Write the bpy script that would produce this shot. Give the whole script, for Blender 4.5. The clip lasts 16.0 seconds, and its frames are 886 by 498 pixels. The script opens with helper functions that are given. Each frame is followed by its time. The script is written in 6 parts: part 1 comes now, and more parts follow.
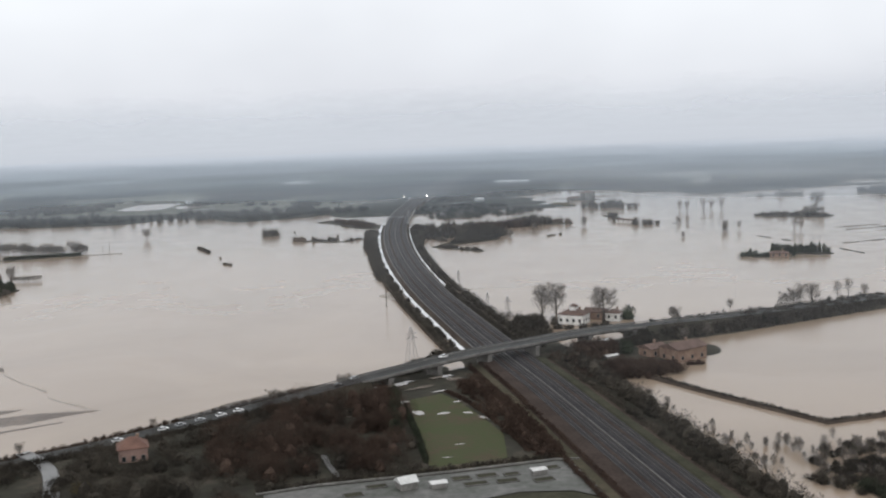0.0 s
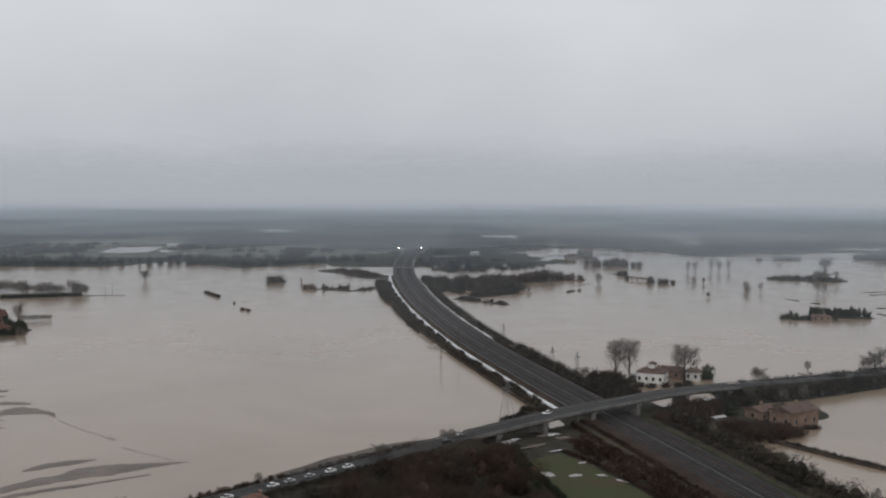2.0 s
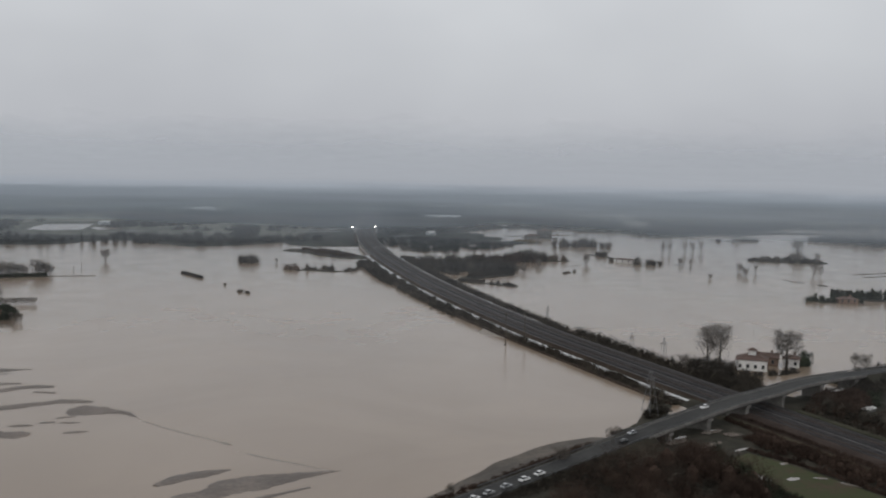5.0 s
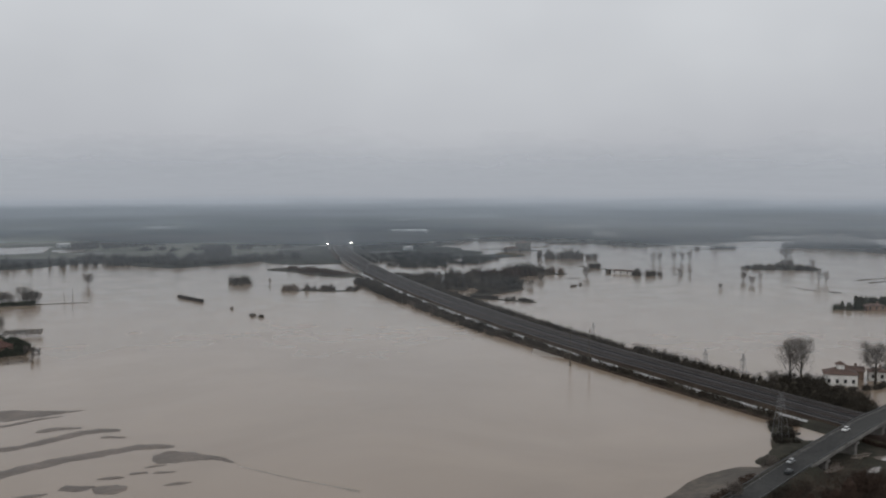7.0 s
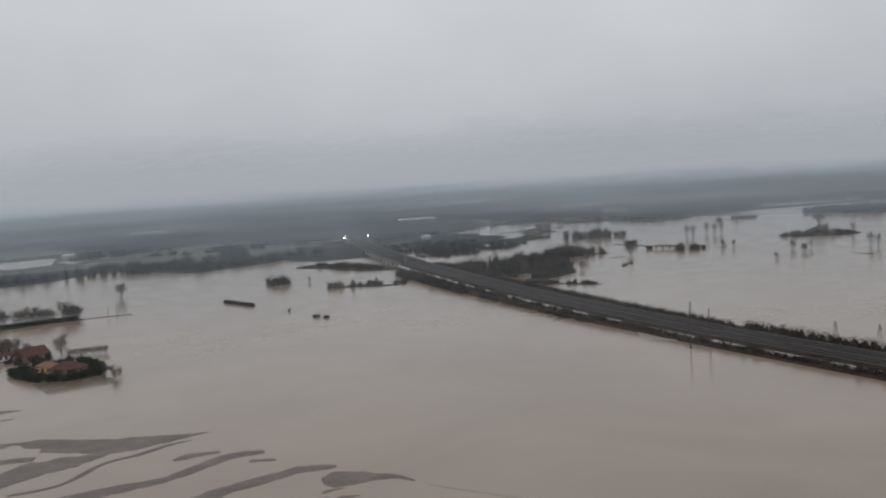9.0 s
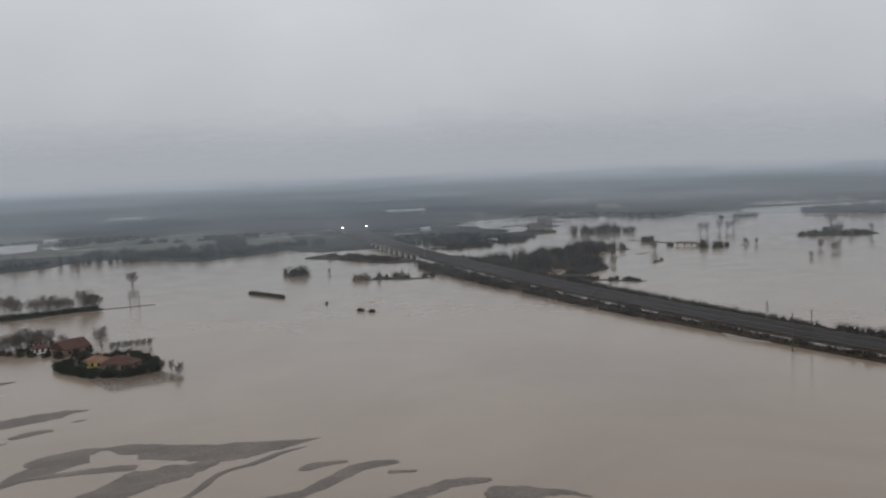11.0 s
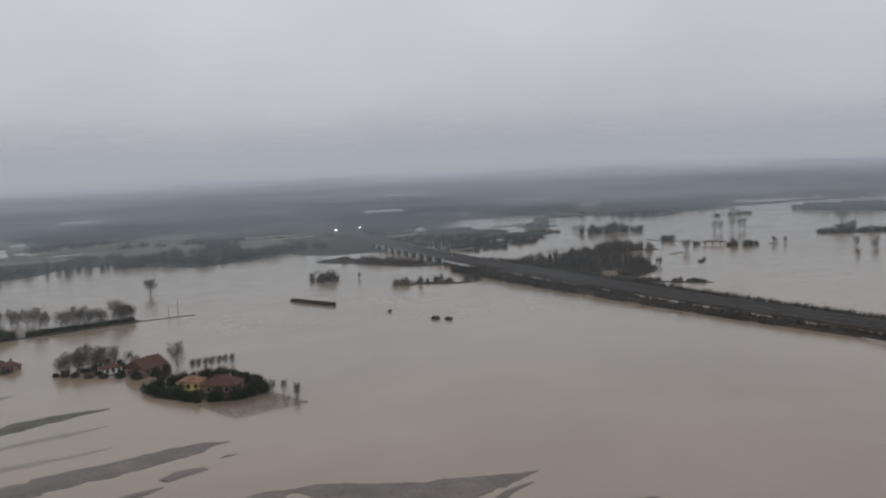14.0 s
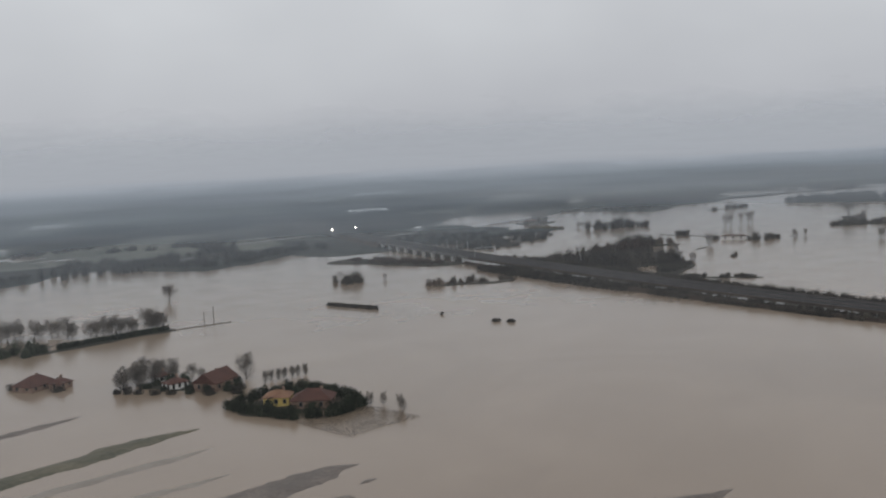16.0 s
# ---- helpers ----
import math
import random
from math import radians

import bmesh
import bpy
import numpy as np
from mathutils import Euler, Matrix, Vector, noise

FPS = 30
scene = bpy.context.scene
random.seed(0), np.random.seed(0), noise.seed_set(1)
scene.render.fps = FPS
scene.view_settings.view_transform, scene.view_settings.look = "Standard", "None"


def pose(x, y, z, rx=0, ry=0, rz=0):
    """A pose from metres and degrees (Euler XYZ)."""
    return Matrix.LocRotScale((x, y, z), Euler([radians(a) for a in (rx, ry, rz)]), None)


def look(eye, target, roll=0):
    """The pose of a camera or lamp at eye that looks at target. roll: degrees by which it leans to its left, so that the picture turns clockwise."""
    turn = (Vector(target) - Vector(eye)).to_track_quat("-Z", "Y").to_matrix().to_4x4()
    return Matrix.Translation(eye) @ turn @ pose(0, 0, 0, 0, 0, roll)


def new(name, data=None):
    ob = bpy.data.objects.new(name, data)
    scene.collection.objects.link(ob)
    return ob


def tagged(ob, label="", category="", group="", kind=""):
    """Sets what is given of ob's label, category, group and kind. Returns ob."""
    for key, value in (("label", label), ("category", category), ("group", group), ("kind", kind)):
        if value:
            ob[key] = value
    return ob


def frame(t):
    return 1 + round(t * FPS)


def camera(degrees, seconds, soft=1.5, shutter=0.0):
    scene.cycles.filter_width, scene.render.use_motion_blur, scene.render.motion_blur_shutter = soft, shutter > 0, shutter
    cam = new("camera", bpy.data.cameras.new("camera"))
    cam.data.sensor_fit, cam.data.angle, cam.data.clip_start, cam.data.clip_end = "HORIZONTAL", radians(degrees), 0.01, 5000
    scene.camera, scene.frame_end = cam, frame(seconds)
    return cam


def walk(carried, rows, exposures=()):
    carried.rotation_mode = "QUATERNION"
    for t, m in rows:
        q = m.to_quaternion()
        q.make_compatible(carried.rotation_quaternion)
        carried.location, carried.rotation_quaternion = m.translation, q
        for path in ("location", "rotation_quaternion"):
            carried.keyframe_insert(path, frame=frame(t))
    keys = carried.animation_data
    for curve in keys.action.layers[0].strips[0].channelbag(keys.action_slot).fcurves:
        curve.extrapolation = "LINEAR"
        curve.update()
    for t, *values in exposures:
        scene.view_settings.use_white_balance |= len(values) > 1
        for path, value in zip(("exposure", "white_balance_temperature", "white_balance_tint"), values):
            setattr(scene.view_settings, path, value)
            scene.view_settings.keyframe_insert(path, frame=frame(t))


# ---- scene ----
from mathutils import noise as mnoise

cam = camera(44.6, 16.0, 2.1)
PATH = [
    (0, (0.01, 0.22, 101.07), (18.30, 97.84, 89.44), -2.03),
    (0.5, (-14.29, 9.78, 99.64), (5.20, 107.24, 88.62), -1.69),
    (1, (-28.25, 19.71, 98.07), (-7.16, 116.97, 88.36), -1.42),
    (1.5, (-41.92, 30.00, 96.48), (-19.92, 127.24, 88.76), -0.42),
    (2, (-55.35, 40.63, 94.96), (-31.82, 137.60, 88.49), 0.23),
    (2.5, (-68.57, 51.59, 93.58), (-43.58, 148.20, 87.20), 0.73),
    (3, (-81.62, 62.86, 92.37), (-55.27, 159.04, 84.92), 1.01),
    (3.5, (-94.50, 74.42, 91.36), (-65.61, 169.77, 82.73), 0.42),
    (4, (-107.23, 86.25, 90.56), (-76.65, 181.10, 82.23), 0.26),
    (6.5, (-168.59, 148.81, 89.08), (-129.15, 240.34, 80.82), 1.19),
    (7, (-180.35, 161.88, 89.13), (-139.54, 252.92, 82.23), -0.04),
    (7.5, (-191.92, 175.11, 89.22), (-147.61, 264.41, 81.32), -0.89),
    (8, (-203.28, 188.47, 89.33), (-155.87, 276.08, 80.56), -1.45),
    (8.5, (-214.41, 201.96, 89.45), (-167.22, 289.75, 81.29), -3.17),
    (9, (-225.30, 215.57, 89.56), (-181.58, 305.13, 81.34), -3.47),
    (11.5, (-275.93, 285.26, 89.63), (-226.17, 371.50, 80.34), -2.14),
    (12, (-285.25, 299.51, 89.58), (-234.07, 384.94, 80.50), -2.41),
    (12.5, (-294.30, 313.86, 89.51), (-242.04, 398.60, 80.16), -2.23),
    (13, (-303.10, 328.32, 89.46), (-249.77, 412.42, 80.33), -2.26),
    (13.5, (-311.63, 342.88, 89.42), (-257.51, 426.46, 80.26), -2.21),
    (14, (-319.93, 357.54, 89.40), (-264.80, 440.45, 80.09), -2.32),
    (14.5, (-328.00, 372.31, 89.40), (-272.00, 454.63, 79.97), -1.70),
    (15, (-335.85, 387.19, 89.41), (-278.46, 468.67, 81.26), -2.81),
    (15.5, (-343.51, 402.16, 89.41), (-284.69, 482.56, 80.73), -2.84),
    (16, (-350.99, 417.22, 89.36), (-291.47, 496.99, 79.68), -2.97),
]
walk(cam, [(t, look(eye, target, roll)) for t, eye, target, roll in PATH],
     [(0.0, 0.76), (0.5, 0.63), (1.0, 0.48), (1.5, 0.30), (2.5, 0.07), (4.0, 0.05), (16.0, 0.05)])

# ---------------------------------------------------------------- world, sun
FOG = (0.365, 0.388, 0.425)


def link_nodes(tree, *pairs):
    for a, b in pairs:
        tree.links.new(a, b)


def ramp(tree, stops, interp="LINEAR"):
    n = tree.nodes.new("ShaderNodeValToRGB")
    n.color_ramp.interpolation = interp
    els = n.color_ramp.elements
    while len(els) < len(stops):
        els.new(0.5)
    for e, (p, c) in zip(els, stops):
        e.position, e.color = p, (*c, 1)
    return n


def build_world():
    w = bpy.data.worlds.new("overcast_sky")
    w.use_nodes = True
    scene.world = w
    t = w.node_tree
    t.nodes.clear()
    out, bg = t.nodes.new("ShaderNodeOutputWorld"), t.nodes.new("ShaderNodeBackground")
    sky = t.nodes.new("ShaderNodeTexSky")
    sky.sky_type, sky.sun_disc = "NISHITA", False
    sky.sun_elevation, sky.sun_rotation = radians(24), radians(200)
    grey = t.nodes.new("ShaderNodeHueSaturation")
    grey.inputs["Saturation"].default_value, grey.inputs["Value"].default_value = 0.15, 0.07
    co = t.nodes.new("ShaderNodeTexCoord")
    sep = t.nodes.new("ShaderNodeSeparateXYZ")
    up = ramp(t, [(0.0, (0.22, 0.225, 0.23)), (0.495, FOG), (0.503, (0.38, 0.40, 0.437)), (0.5175, (0.465, 0.48, 0.512)), (0.546, (0.525, 0.543, 0.572)), (0.575, (0.575, 0.595, 0.625)), (0.65, (0.62, 0.637, 0.66)), (1.0, (0.76, 0.77, 0.78))])
    half = t.nodes.new("ShaderNodeMath")
    half.operation = "MULTIPLY_ADD"
    half.inputs[1].default_value, half.inputs[2].default_value = 0.5, 0.5
    stretch = t.nodes.new("ShaderNodeMapping")
    stretch.inputs["Scale"].default_value = (1.5, 1.5, 2.6)
    cloud = t.nodes.new("ShaderNodeTexNoise")
    cloud.inputs["Scale"].default_value, cloud.inputs["Detail"].default_value = 2.6, 3
    shade = ramp(t, [(0.3, (0.93, 0.93, 0.935)), (0.7, (1.05, 1.05, 1.045))])
    mul = t.nodes.new("ShaderNodeMixRGB")
    mul.blend_type = "MULTIPLY"
    mul.inputs[0].default_value = 1
    add = t.nodes.new("ShaderNodeMixRGB")
    add.blend_type = "MIX"
    add.inputs[0].default_value = 0.1
    high = t.nodes.new("ShaderNodeMapRange")
    high.inputs["From Min"].default_value, high.inputs["From Max"].default_value, high.inputs["To Max"].default_value = 0.05, 0.35, 0.1
    t.links.new(sep.outputs[2], high.inputs[0])
    t.links.new(high.outputs[0], add.inputs[0])
    link_nodes(t, (co.outputs["Generated"], sep.inputs[0]), (sep.outputs[2], half.inputs[0]), (half.outputs[0], up.inputs[0]),
               (co.outputs["Generated"], stretch.inputs[0]), (stretch.outputs[0], cloud.inputs["Vector"]), (cloud.outputs["Fac"], shade.inputs[0]),
               (up.outputs[0], mul.inputs[1]), (shade.outputs[0], mul.inputs[2]), (sky.outputs[0], grey.inputs["Color"]),
               (mul.outputs[0], add.inputs[1]), (grey.outputs[0], add.inputs[2]), (add.outputs[0], bg.inputs[0]), (bg.outputs[0], out.inputs[0]))
    bg.inputs[1].default_value = 1.0
    sun = new("sun", bpy.data.lights.new("sun", "SUN"))
    sun.data.energy, sun.data.angle, sun.data.color = 0.5, radians(60), (1.0, 0.97, 0.94)
    sun.matrix_world = look((0, 0, 300), (120, 330, 100))


build_world()


# ---------------------------------------------------------------- materials
def mat(name, c1, c2, scale=1.0, rough=0.85, bump=0.0, fine=8.0, spec=0.3, metal=0.0, vary=0.0, island=0.0, c3=None):
    """Two colours mixed by noise of two sizes; vary: brightness from object to object; island: from piece to piece."""
    m = bpy.data.materials.new(name)
    m.use_nodes = True
    t = m.node_tree
    b = t.nodes["Principled BSDF"]
    b.inputs["Roughness"].default_value, b.inputs["Metallic"].default_value = rough, metal
    b.inputs["Specular IOR Level"].default_value = spec
    geo = t.nodes.new("ShaderNodeNewGeometry")
    big, small = t.nodes.new("ShaderNodeTexNoise"), t.nodes.new("ShaderNodeTexNoise")
    big.inputs["Scale"].default_value, big.inputs["Detail"].default_value = scale, 4
    small.inputs["Scale"].default_value, small.inputs["Detail"].default_value = scale * fine, 3
    avg = t.nodes.new("ShaderNodeMath")
    avg.operation = "MULTIPLY_ADD"
    avg.inputs[1].default_value = 0.45
    half = t.nodes.new("ShaderNodeMath")
    half.operation = "MULTIPLY"
    half.inputs[1].default_value = 0.55
    stops = [(0.36, c1), (0.62, c2)] if c3 is None else [(0.34, c1), (0.5, c3), (0.64, c2)]
    cr = ramp(t, stops)
    link_nodes(t, (geo.outputs["Position"], big.inputs["Vector"]), (geo.outputs["Position"], small.inputs["Vector"]),
               (big.outputs["Fac"], half.inputs[0]), (small.outputs["Fac"], avg.inputs[0]), (half.outputs[0], avg.inputs[2]), (avg.outputs[0], cr.inputs[0]))
    col = cr.outputs[0]
    for amount, source in ((vary, "object"), (island, "island")):
        if amount:
            hs = t.nodes.new("ShaderNodeHueSaturation")
            mr = t.nodes.new("ShaderNodeMapRange")
            mr.inputs["To Min"].default_value, mr.inputs["To Max"].default_value = 1 - amount, 1 + amount
            src = t.nodes.new("ShaderNodeObjectInfo").outputs["Random"] if source == "object" else geo.outputs["Random Per Island"]
            link_nodes(t, (src, mr.inputs[0]), (mr.outputs[0], hs.inputs["Value"]), (col, hs.inputs["Color"]))
            col = hs.outputs[0]
    t.links.new(col, b.inputs["Base Color"])
    if bump:
        bp = t.nodes.new("ShaderNodeBump")
        bp.inputs["Strength"].default_value, bp.inputs["Distance"].default_value = bump, 0.3
        link_nodes(t, (small.outputs["Fac"], bp.inputs["Height"]), (bp.outputs[0], b.inputs["Normal"]))
    return m


M_SOIL = mat("winter_soil", (0.024, 0.021, 0.018), (0.058, 0.049, 0.039), 0.03, 0.95, 0.4, 9, 0.15, c3=(0.033, 0.032, 0.024))
# M_FAR and M_FARWOOD are greyed: some distance haze is put into their colour.
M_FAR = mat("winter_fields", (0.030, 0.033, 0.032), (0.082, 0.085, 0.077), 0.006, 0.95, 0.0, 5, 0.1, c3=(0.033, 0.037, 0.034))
M_FIELD = mat("ploughed_field", (0.07, 0.075, 0.064), (0.15, 0.152, 0.128), 0.01, 0.95, 0.0, 6, 0.1, vary=0.5)
M_FARWOOD = mat("far_thicket", (0.010, 0.012, 0.012), (0.032, 0.035, 0.033), 0.02, 0.95, 0, 8, 0.1, island=0.35)
M_GRASS = mat("wet_grass", (0.040, 0.052, 0.018), (0.060, 0.044, 0.028), 0.09, 0.9, 0.3, 7, 0.2, c3=(0.046, 0.05, 0.022))
M_DRYGRASS = mat("dry_verge", (0.036, 0.031, 0.021), (0.08, 0.066, 0.044), 0.08, 0.9, 0.3, 9, 0.2, c3=(0.05, 0.045, 0.028))
M_BROWNBANK = mat("brown_bank", (0.034, 0.026, 0.021), (0.075, 0.058, 0.046), 0.1, 0.95, 0.3, 9, 0.15)
M_RUST = mat("brown_stony_bank", (0.026, 0.019, 0.016), (0.056, 0.042, 0.036), 0.12, 0.95, 0.4, 9, 0.1)
M_OLIVE = mat("olive_grass", (0.026, 0.027, 0.017), (0.054, 0.052, 0.036), 0.1, 0.95, 0.3, 9, 0.1)
M_BALLAST = mat("dark_ballast", (0.016, 0.0155, 0.0175), (0.035, 0.033, 0.035), 0.12, 0.9, 0.4, 14, 0.2)
M_PATH = mat("pale_gravel", (0.05, 0.046, 0.045), (0.10, 0.094, 0.09), 0.15, 0.7, 0.3, 12, 0.4)
M_RAIL = mat("worn_steel", (0.045, 0.04, 0.039), (0.09, 0.082, 0.078), 0.5, 0.6, 0, 6, 0.4, metal=0.3)
M_WETROAD = mat("wet_concrete", (0.30, 0.29, 0.28), (0.62, 0.62, 0.62), 0.05, 0.15, 0.0, 9, 0.8)
M_ASPHALT = mat("wet_asphalt", (0.026, 0.0265, 0.027), (0.052, 0.0515, 0.05), 0.07, 0.85, 0.15, 14, 0.2)
M_CONCRETE = mat("weathered_concrete", (0.085, 0.082, 0.076), (0.19, 0.183, 0.172), 0.25, 0.8, 0.2, 8, 0.3)
M_YARD = mat("stained_yard", (0.030, 0.036, 0.024), (0.125, 0.122, 0.115), 0.075, 0.6, 0.1, 6, 0.4, c3=(0.078, 0.078, 0.072))
M_TRACK = mat("pale_wet_track", (0.06, 0.058, 0.056), (0.11, 0.107, 0.104), 0.2, 0.3, 0.1, 6, 0.6)
M_PAINT = mat("worn_road_paint", (0.09, 0.09, 0.085), (0.2, 0.2, 0.19), 1.0, 0.6)
M_STEEL = mat("galvanised_steel", (0.06, 0.063, 0.066), (0.12, 0.124, 0.128), 0.6, 0.6, 0, 6, 0.4, metal=0.3)
M_PYLON = mat("grey_lattice_steel", (0.13, 0.13, 0.132), (0.22, 0.22, 0.222), 0.6, 0.6, 0, 6, 0.4, metal=0.4)
M_POLE = mat("dark_wood_pole", (0.05, 0.043, 0.036), (0.1, 0.085, 0.07), 0.8, 0.9)
M_BARK = mat("wet_bark", (0.030, 0.025, 0.021), (0.07, 0.058, 0.048), 0.8, 0.9, 0.3, 6, 0.2)
M_TWIG = mat("bare_twigs", (0.075, 0.066, 0.058), (0.15, 0.132, 0.118), 0.3, 0.9, 0, 6, 0.1, vary=0.25, island=0.3)
M_TWIGBROWN = mat("brown_thicket", (0.030, 0.020, 0.016), (0.066, 0.046, 0.036), 0.035, 0.95, 0, 8, 0.1, island=0.35)
M_TWIGDARK = mat("dark_thicket", (0.022, 0.02, 0.017), (0.06, 0.052, 0.042), 0.04, 0.95, 0, 8, 0.1, island=0.35)
M_EVERGREEN = mat("dark_evergreen", (0.014, 0.018, 0.012), (0.04, 0.046, 0.03), 0.15, 0.9, 0, 8, 0.15, vary=0.2, island=0.35)
M_REED = mat("russet_shrub", (0.058, 0.043, 0.033), (0.125, 0.098, 0.076), 0.2, 0.95, 0, 6, 0.1, island=0.3)
M_YELLOWBUSH = mat("yellow_willow", (0.07, 0.056, 0.026), (0.12, 0.096, 0.046), 0.3, 0.9, 0, 6, 0.1, island=0.3)
M_MUD = mat("wet_silt", (0.076, 0.061, 0.051), (0.16, 0.129, 0.108), 0.09, 0.5, 0.2, 8, 0.3, c3=(0.108, 0.087, 0.073))
M_PALESILT = mat("pale_silt", (0.17, 0.145, 0.12), (0.26, 0.225, 0.19), 0.1, 0.5, 0.2, 9, 0.4)
M_MUDGREEN = mat("grassy_silt", (0.055, 0.055, 0.035), (0.13, 0.115, 0.08), 0.06, 0.7, 0.2, 9, 0.4)
M_APRON = mat("silty_bank", (0.045, 0.037, 0.03), (0.12, 0.098, 0.078), 0.05, 0.7, 0.2, 9, 0.3, c3=(0.075, 0.062, 0.05))
M_PIER = mat("pale_concrete", (0.42, 0.41, 0.40), (0.6, 0.59, 0.57), 0.3, 0.8, 0.1, 7)
M_WHITE = mat("white_render", (0.55, 0.54, 0.52), (0.74, 0.73, 0.71), 0.2, 0.85, 0.1, 7)
M_YELLOW = mat("yellow_render", (0.42, 0.31, 0.085), (0.56, 0.43, 0.15), 0.25, 0.85, 0.1, 7)
M_BRICK = mat("old_brick_wall", (0.13, 0.085, 0.065), (0.24, 0.165, 0.125), 0.35, 0.9, 0.3, 8)
M_PINK = mat("pink_render", (0.2, 0.13, 0.11), (0.31, 0.21, 0.18), 0.3, 0.9, 0.1, 7)
M_PALE = mat("grey_metal_cladding", (0.3, 0.32, 0.33), (0.44, 0.46, 0.47), 0.05, 0.6, 0, 8)
M_ROOFRED = mat("terracotta_tiles", (0.095, 0.052, 0.042), (0.165, 0.092, 0.07), 0.3, 0.85, 0.4, 10)
M_ROOFDARK = mat("dark_wet_tiles", (0.050, 0.022, 0.017), (0.088, 0.038, 0.028), 0.3, 0.8, 0.4, 10)
M_ROOFBROWN = mat("weathered_brown_tiles", (0.07, 0.045, 0.037), (0.13, 0.085, 0.07), 0.3, 0.85, 0.4, 10)
M_ROOFORANGE = mat("orange_tiles", (0.15, 0.08, 0.05), (0.24, 0.135, 0.085), 0.3, 0.85, 0.4, 10)
M_WINDOW = mat("dark_window_glass", (0.015, 0.017, 0.02), (0.03, 0.033, 0.036), 0.5, 0.1, 0, 4, 0.6)
M_TENT = mat("white_sheet_roof", (0.42, 0.42, 0.41), (0.6, 0.6, 0.59), 0.3, 0.5, 0.1, 6)
M_TYRE = mat("black_rubber", (0.012, 0.012, 0.012), (0.025, 0.025, 0.025), 3, 0.9)
M_CARS = [mat("car_paint_white", (0.70, 0.70, 0.70), (0.78, 0.78, 0.78), 0.5, 0.2, 0, 4, 0.6),
          mat("car_paint_silver", (0.40, 0.41, 0.42), (0.46, 0.47, 0.48), 0.5, 0.25, 0, 4, 0.6, metal=0.5),
          mat("car_paint_dark", (0.02, 0.022, 0.026), (0.035, 0.037, 0.04), 0.5, 0.2, 0, 4, 0.6)]


def glow(name, colour, strength):
    m = bpy.data.materials.new(name)
    m.use_nodes = True
    b = m.node_tree.nodes["Principled BSDF"]
    b.inputs["Emission Color"].default_value = (*colour, 1)
    b.inputs["Emission Strength"].default_value = strength
    return m


M_LAMP = glow("lit_lamp", (1.0, 0.97, 0.9), 9.0)


def water_material():
    m = bpy.data.materials.new("silty_flood_water")
    m.use_nodes = True
    t = m.node_tree
    b = t.nodes["Principled BSDF"]
    b.inputs["IOR"].default_value = 1.33
    b.inputs["Roughness"].default_value = 0.09
    geo = t.nodes.new("ShaderNodeNewGeometry")
    big, mid, rip = (t.nodes.new("ShaderNodeTexNoise") for _ in range(3))
    big.inputs["Scale"].default_value, big.inputs["Detail"].default_value = 0.009, 6
    big.inputs["Distortion"].default_value = 1.2
    mid.inputs["Scale"].default_value, mid.inputs["Detail"].default_value = 0.05, 3
    rip.inputs["Scale"].default_value, rip.inputs["Detail"].default_value = 0.6, 3
    cr = ramp(t, [(0.30, (0.220, 0.168, 0.126)), (0.5, (0.243, 0.187, 0.141)), (0.70, (0.267, 0.207, 0.158))])
    rr = ramp(t, [(0.35, (0.15,) * 3), (0.65, (0.20,) * 3)])
    b.inputs["Specular IOR Level"].default_value = 0.5
    bp = t.nodes.new("ShaderNodeBump")
    bp.inputs["Strength"].default_value, bp.inputs["Distance"].default_value = 0.012, 0.06
    link_nodes(t, *[(geo.outputs["Position"], n.inputs["Vector"]) for n in (big, mid, rip)],
               (big.outputs["Fac"], cr.inputs[0]), (cr.outputs[0], b.inputs["Base Color"]), (mid.outputs["Fac"], rr.inputs[0]), (rr.outputs[0], b.inputs["Roughness"]),
               (rip.outputs["Fac"], bp.inputs["Height"]), (bp.outputs[0], b.inputs["Normal"]))
    return m


M_WATER = water_material()
M_PUDDLE = mat("standing_water", (0.16, 0.14, 0.12), (0.2, 0.17, 0.15), 0.2, 0.04, 0, 5, 1.0)


